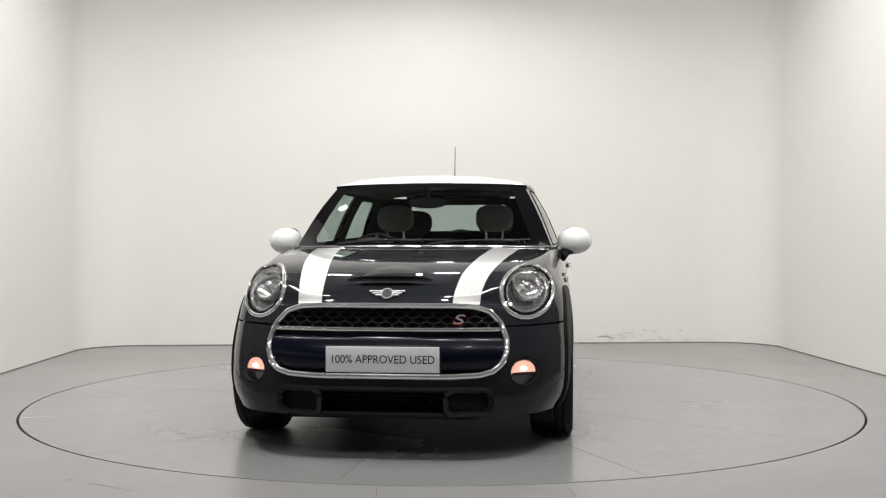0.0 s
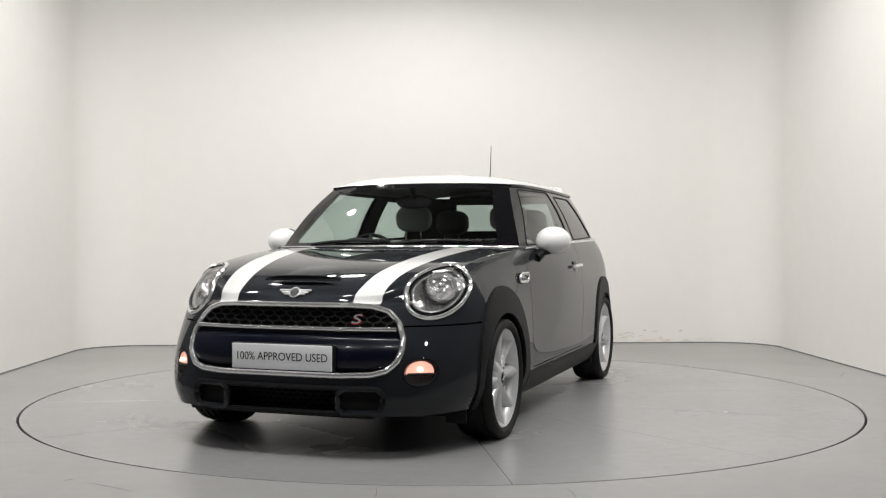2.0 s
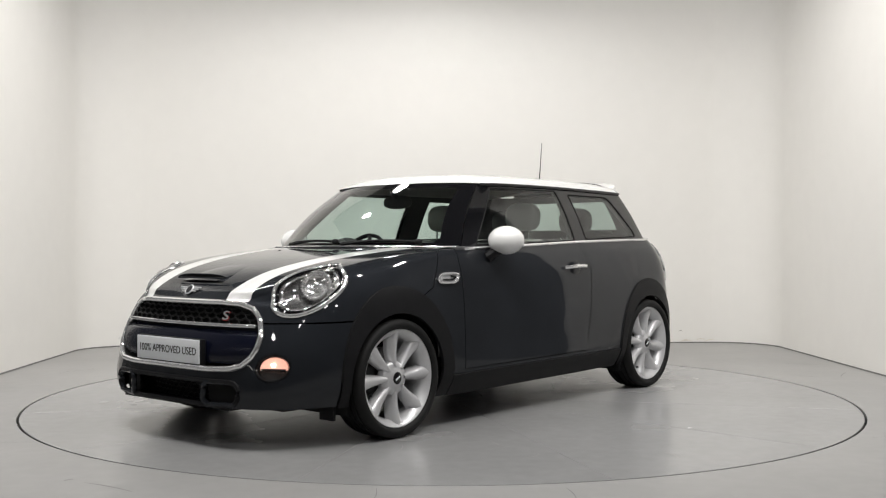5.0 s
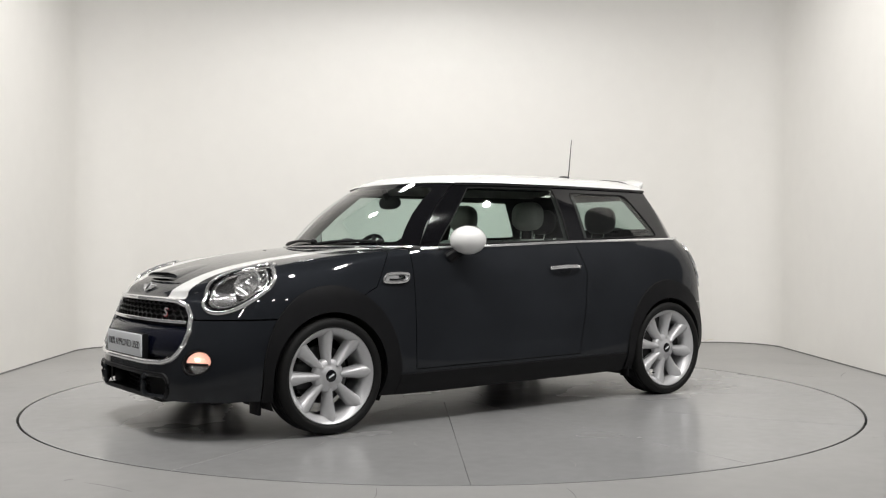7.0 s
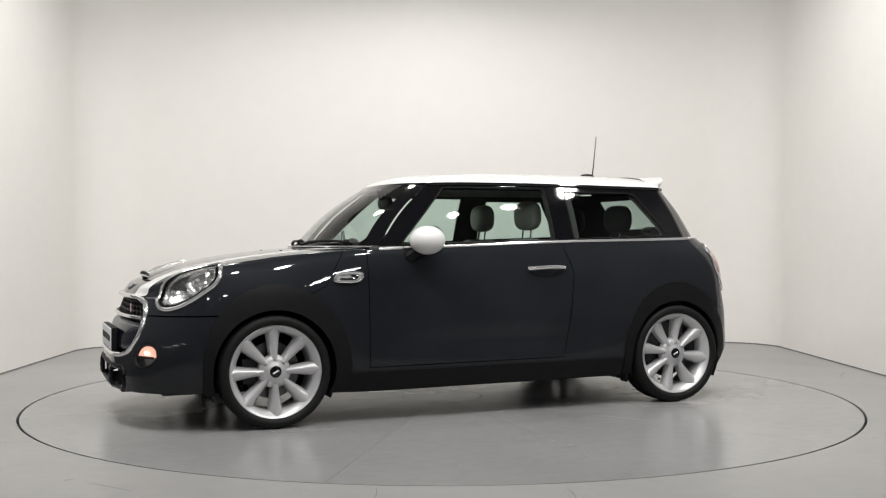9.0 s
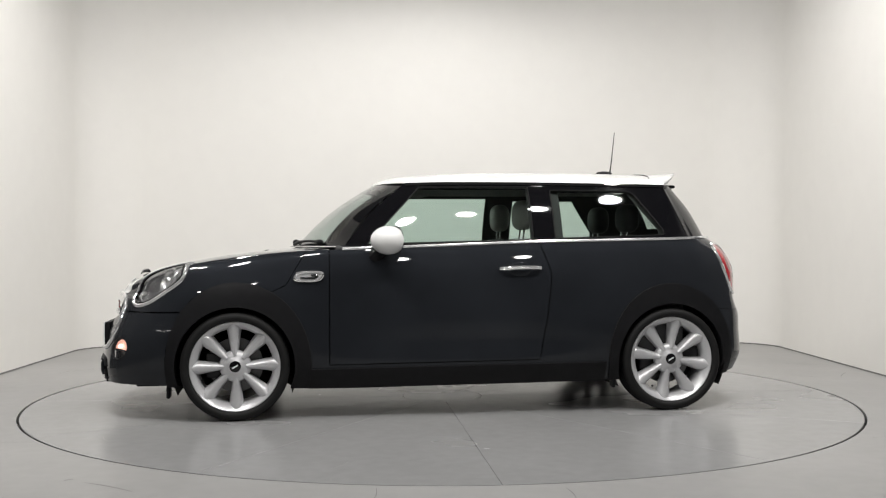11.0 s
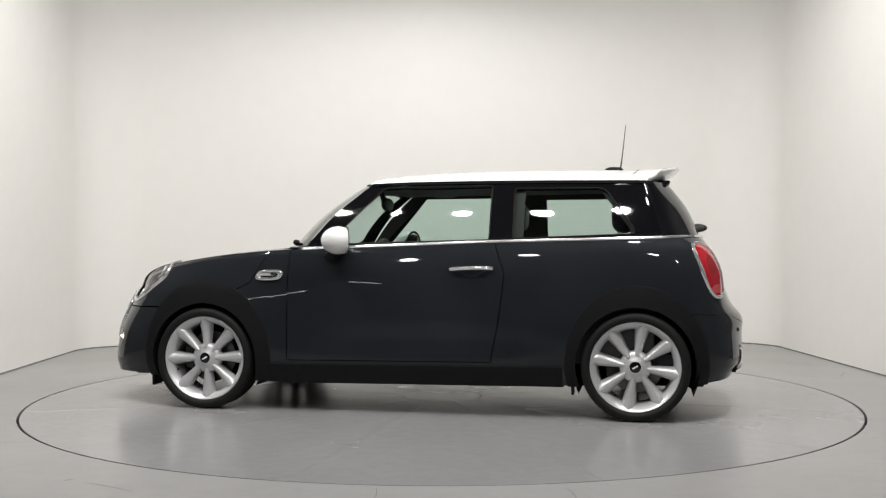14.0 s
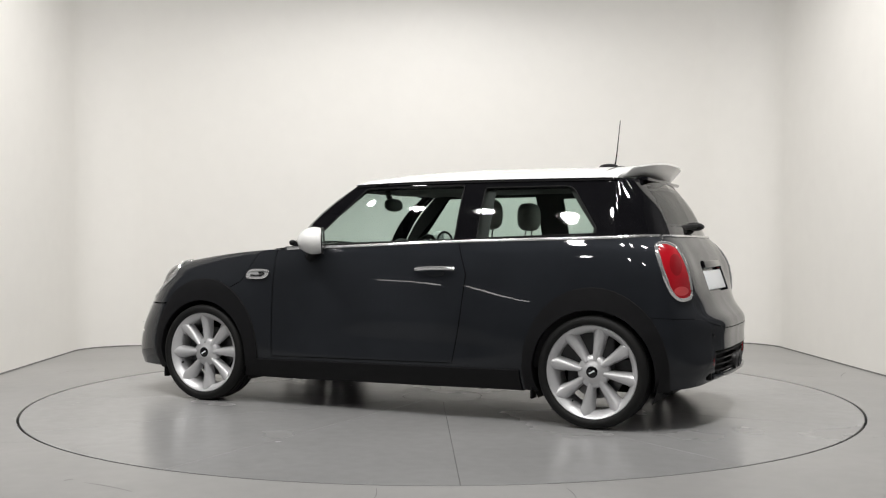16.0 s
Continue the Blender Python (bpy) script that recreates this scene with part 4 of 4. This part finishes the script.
def build_side(s):
    # mirror
    cap = bmesh.new()
    ellipsoid(cap, (0, 0, 0), (.100, .102, .080), 28, 18)
    for v in cap.verts:
        v.co.x = max(v.co.x, -0.046)
    bmesh.ops.transform(cap, matrix=pose(.412, s * .870, .988, 0, 0, s * 25), verts=cap.verts)
    mirror = part("door_mirror", cap, WHITE, CAR, "rounded white door mirror")
    at = pose(.412, s * .870, .988, 0, 0, s * 25)
    glass_bm = lathe([(0, -.0485), (.060, -.0485), (.066, -.0465)], 32, "x", at)
    part("mirror_glass", glass_bm, CHROME, mirror, "mirror glass")
    part("mirror_rim", lathe([(.078, -.044), (.079, -.051), (.064, -.051)], 32, "x", at), PLASTIC, mirror)
    arm = [(.43, s * .86, .935), (.45, s * .82, .925), (.475, s * .785, .895)]
    part("mirror_arm", tube(arm, [.026, .026, .036], 10, flat=1.4), PLASTIC, mirror, "black mirror arm")
    # handle in its dish
    y = s * .845
    dish = part("handle_dish", ellipsoid(bmesh.new(), (-.345, s * .829, .822), (.062, .004, .042), 24, 12), PAINT, CAR)
    bar = spline([(-.228, s * .834, .826), (-.26, s * .850, .828), (-.345, s * .856, .833), (-.43, s * .850, .833), (-.466, s * .834, .830)], 6)
    part("door_handle", tube(bar, [.011] * len(bar), 8, flat=0.8), CHROME, CAR, "chrome door handle")
    # side repeater with its bright frame
    ctr = []
    for k in range(36):
        a = 2 * math.pi * k / 36
        ctr.append(Vector((.848 + .074 * math.copysign(abs(math.cos(a)) ** .55, math.cos(a)), s * .822, .787 + .024 * math.copysign(abs(math.sin(a)) ** .6, math.sin(a)))))
    for p in ctr:
        p.x -= 0.55 * (p.z - .787)
        p.y = s * (.826 - 0.10 * max(0, p.z - .75) - 0.06 * max(0, p.x - .85))
    frame_ob = part("side_repeater", tube(ctr, 0.0075, 8, True), CHROME, CAR, "chrome side repeater surround")
    bm = bmesh.new()
    bm.faces.new([bm.verts.new(p) for p in ctr])
    part("repeater_face", bm, ALLOY, frame_ob, "silver repeater face", smooth=False)
    slot = [(.895, s * .823, .780), (.850, s * .824, .779), (.812, s * .825, .781), (.800, s * .825, .794), (.835, s * .824, .796)]
    part("repeater_slot", tube(spline(slot, 5), 0.005, 6), GLOSS_BLACK, frame_ob, "dark curved slot")
    # small mud flaps by the wheels
    part("mud_flap", boxed(-.915, -.90, s * .79 - .05, s * .79 + .02, .135, .20, 0.006), PLASTIC, CAR)
    part("air_deflector", boxed(1.60, 1.62, s * .70 - .05, s * .70 + .05, .12, .20, 0.006), PLASTIC, CAR)


def build_tail():
    well = boxed(-1.80, -1.74, -.50, .50, .245, .42)
    part("rear_grille_well", well, BLACK, CAR)
    for k in range(4):
        part("rear_grille_bar", tube([(-1.842 + 0.15 * (abs(y) / .5) ** 3 * .35, y, .29 + .03 * k) for y in np.linspace(-.46, .46, 17)], .005, 6), PLASTIC, CAR)
    diff = [(-1.848 + 0.16 * (abs(y) / .5) ** 3 * .4, y, .262) for y in np.linspace(-.46, .46, 17)]
    part("diffuser", tube(diff, .011, 8, flat=1.3), PAINT, CAR, "dark grey lower bumper lip")
    for s in (1, -1):
        pipe = part("exhaust_tip", lathe([(.036, -1.70), (.038, -1.855), (.045, -1.862), (.045, -1.845), (.046, -1.70)], 32, "x", pose(0, s * .062, .315)), STEEL, CAR, "chrome exhaust tip")
        part("pipe_bore", lathe([(.036, -1.80), (0, -1.80)], 32, "x", pose(0, s * .062, .315)), BLACK, pipe)
        part("rear_reflector", ellipsoid(bmesh.new(), (-1.806, s * .474, .345), (.010, .020, .034), 18, 10, 0.7), DEEP_RED, CAR, "red reflector")
        for y, x in ((.22, -1.848), (.48, -1.812)):
            part("parking_sensor", ellipsoid(bmesh.new(), (x, s * y, .485), (.006, .011, .011), 12, 8), PLASTIC, CAR)
        part("parking_sensor", ellipsoid(bmesh.new(), (-1.70, s * .70, .485), (.008, .009, .011), 12, 8), PLASTIC, CAR)


def build_wheel(sx, s):
    m = pose(sx * AXLE, s * .745, WHEEL_Z) @ Matrix.Diagonal((1, s, 1, 1))
    rim = lathe([(.232, -.10), (.222, -.09), (.215, 0.0), (.218, .055), (.232, .070), (.243, .078), (.246, .086), (.242, .088), (.236, .084), (.228, .076), (.214, .062), (.205, .04), (.205, -.10)], 72, m=m)
    wheel = part("wheel", rim, ALLOY, CAR, "silver eight-spoke alloy wheel")
    tyre = [(.236, -.10), (.255, -.108), (.285, -.10), (.2935, -.088), (.297, -.06)]
    for g in (-.055, -.02, .02, .055):
        tyre += [(.2975, g - .006), (.290, g - .004), (.290, g + .004), (.2975, g + .006)]
    tyre += [(.297, .06), (.2935, .088), (.284, .099), (.268, .104), (.256, .101), (.248, .092), (.243, .08)]
    part("tyre", lathe(tyre, 96, m=m), RUBBER, wheel, "black low-profile tyre")
    phase = 2 if sx > 0 else 35
    for k in range(8):
        a = radians(phase + 45 * k)
        G = []
        for i in range(11):
            u = i / 10
            r = .062 + .174 * u
            half = .020 + .025 * u ** 1.1
            if u > .85:
                half *= math.sqrt(max(0.04, 1 - ((u - .85) / .16) ** 2))
            crown = .070 + .012 * u - .020 * (1 - u) * u * 2
            row = []
            for j in range(11):
                q = -1 + j / 5
                row.append((-(r * math.cos(a) - half * q * math.sin(a)), crown - .030 * abs(q) ** 2.4 - (.024 if abs(q) == 1 else 0), r * math.sin(a) + half * q * math.cos(a)))
            G.append(row)
        bm = grid_mesh(G, mirror=False)
        bmesh.ops.transform(bm, matrix=m, verts=bm.verts)
        part("spoke", bm, ALLOY, wheel, sharp=60)
    part("hub", lathe([(.088, .02), (.086, .048), (.078, .058), (.060, .064), (.045, .068), (.038, .074), (.031, .076), (.031, .07)], 48, m=m), ALLOY, wheel)
    part("hub_cap", lathe([(.031, .074), (.027, .077), (0, .079)], 36, m=m), GLOSS_BLACK, wheel, "black hub cap with pale bar")
    bm = boxed(-.017, .017, .0785, .0805, -.004, .004, m=pose(0, 0, 0, 0, 30, 0))
    bmesh.ops.transform(bm, matrix=m, verts=bm.verts)
    part("cap_bar", bm, PLATE, wheel)
    part("brake_disc", lathe([(.150, -.045), (.150, -.025), (.075, -.025), (.07, -.01), (0, -.01)], 48, m=m), STEEL, wheel)
    cal = boxed(.06, .16, -.06, .0, -.07, .07, 0.015)
    bmesh.ops.transform(cal, matrix=m, verts=cal.verts)
    part("brake_caliper", cal, TRIM, wheel)
    at = m @ pose(-.19 * math.cos(radians(phase + 200)), .06, .19 * math.sin(radians(phase + 200)))
    part("valve", ellipsoid(bmesh.new(), at.translation, (.006, .012, .006), 10, 8), PLASTIC, wheel)


def build_seat(x, y, rear=False):
    w = .23
    bm = bmesh.new()
    box(bm, -.24, .26, -w, w, .40, .55, 0.05)
    seat = part("seat", bm, LEATHER, CAR, "pale grey leather seat")
    for v in seat.data.vertices:
        v.co.x, v.co.y = v.co.x + x, v.co.y + y
    top = 1.00 if not rear else .98
    bm = boxed(-.07, .07, -w, w, .50, top, 0.05)
    for v in bm.verts:
        k = (v.co.z - .5) / .5
        v.co.y *= 1 - .22 * max(0, k) ** 2
        v.co.x -= .16 * k
    bmesh.ops.translate(bm, verts=bm.verts, vec=(x - .20, y, 0))
    part("backrest", bm, LEATHER, seat)
    bm = bmesh.new()
    ellipsoid(bm, (x - (.385 if not rear else .44), y, 1.145 if not rear else 1.13), (.058, .128, .092), 24, 16, 0.72)
    head = part("headrest", bm, LEATHER if not rear else TRIM, seat)
    for k in (-.055, .055):
        part("headrest_post", tube([(x - (.37 if not rear else .40), y + k, .95), (x - (.385 if not rear else .44), y + k, 1.09)], .006, 6), CHROME, seat)


def build_cabin():
    tub = boxed(-1.45, .80, -.735, .735, .30, .36)
    part("cabin_floor", tub, TRIM, CAR)
    for s in (1, -1):
        part("door_lining", boxed(-1.35, .70, s * .735 - .02, s * .735 + .02, .30, .955, 0.012), TRIM, CAR)
    G = []
    for z, x, d in ((.50, .55, 0), (.80, .47, 0), (.905, .50, 0), (.945, .57, 0), (.955, .66, 0), (.94, .80, 0)):
        G.append([(x + d + .04 * math.cos(y * 2), y, z + .02 * math.exp(-((y + .34) / .13) ** 2) * (z > .85)) for y in np.linspace(-.70, .70, 29)])
    part("dashboard", grid_mesh(G, mirror=False), TRIM, CAR, "dark dashboard")
    build_seat(-.09, -.34), build_seat(-.09, .34)
    build_seat(-.72, -.30, True), build_seat(-.72, .30, True)
    part("rear_shelf", boxed(-1.50, -1.12, -.62, .62, .93, .955, 0.01), TRIM, CAR)
    part("firewall", boxed(.80, .83, -.70, .70, .25, .93), TRIM, CAR)
    at = pose(.335, -.34, .862, 0, 62, 0)
    wheel = part("steering_wheel", lathe([(.172, 0), (.180, .013), (.192, .013), (.197, 0), (.192, -.013), (.180, -.013), (.172, 0)], 40, "z", at), PLASTIC, CAR, "black steering wheel")
    part("steering_hub", lathe([(0, .02), (.05, .015), (.065, -.02), (.06, -.04)], 24, "z", at), TRIM, wheel)
    for a in (0, 120, 240):
        d = Vector((math.cos(radians(a + 180)), math.sin(radians(a + 180)), 0))
        part("steering_spoke", tube([at @ (d * .05), at @ (d * .18)], .014, 6), TRIM, wheel)
    part("dials", ellipsoid(bmesh.new(), (.46, -.34, .965), (.04, .10, .045), 20, 12), TRIM, CAR)
    part("rear_view_mirror", ellipsoid(bmesh.new(), (.350, -.01, 1.225), (.025, .115, .042), 24, 12, 0.8), TRIM, CAR, "black rear-view mirror")
    part("mirror_stalk", tube([(.37, -.01, 1.245), (.40, -.01, 1.325)], .018, 8), TRIM, CAR)


rim_g, lamps_g = build_body()
build_nose(rim_g, lamps_g)
build_bonnet_details()
build_house()
for side in (1, -1):
    build_side(side)
    for end in (1, -1):
        build_wheel(end, side)
build_tail()
build_cabin()


# ---------------------------------------------------------------- what moves
def motions():
    """The turntable turns evenly and carries the car round."""
    times = [i * 0.5 for i in range(33)]
    car_rows, disc_rows = [], []
    for t in times:
        turn = -96.56 - 6.7728 * t
        car_rows.append((t, pose(0, 0, 0, 0, 0, turn) @ pose(0.0196, -0.0326, 0.0)))
        disc_rows.append((t, pose(0, 0, 0, 0, 0, turn)))
    walk(CAR, car_rows)
    walk(TABLE, disc_rows)


motions()
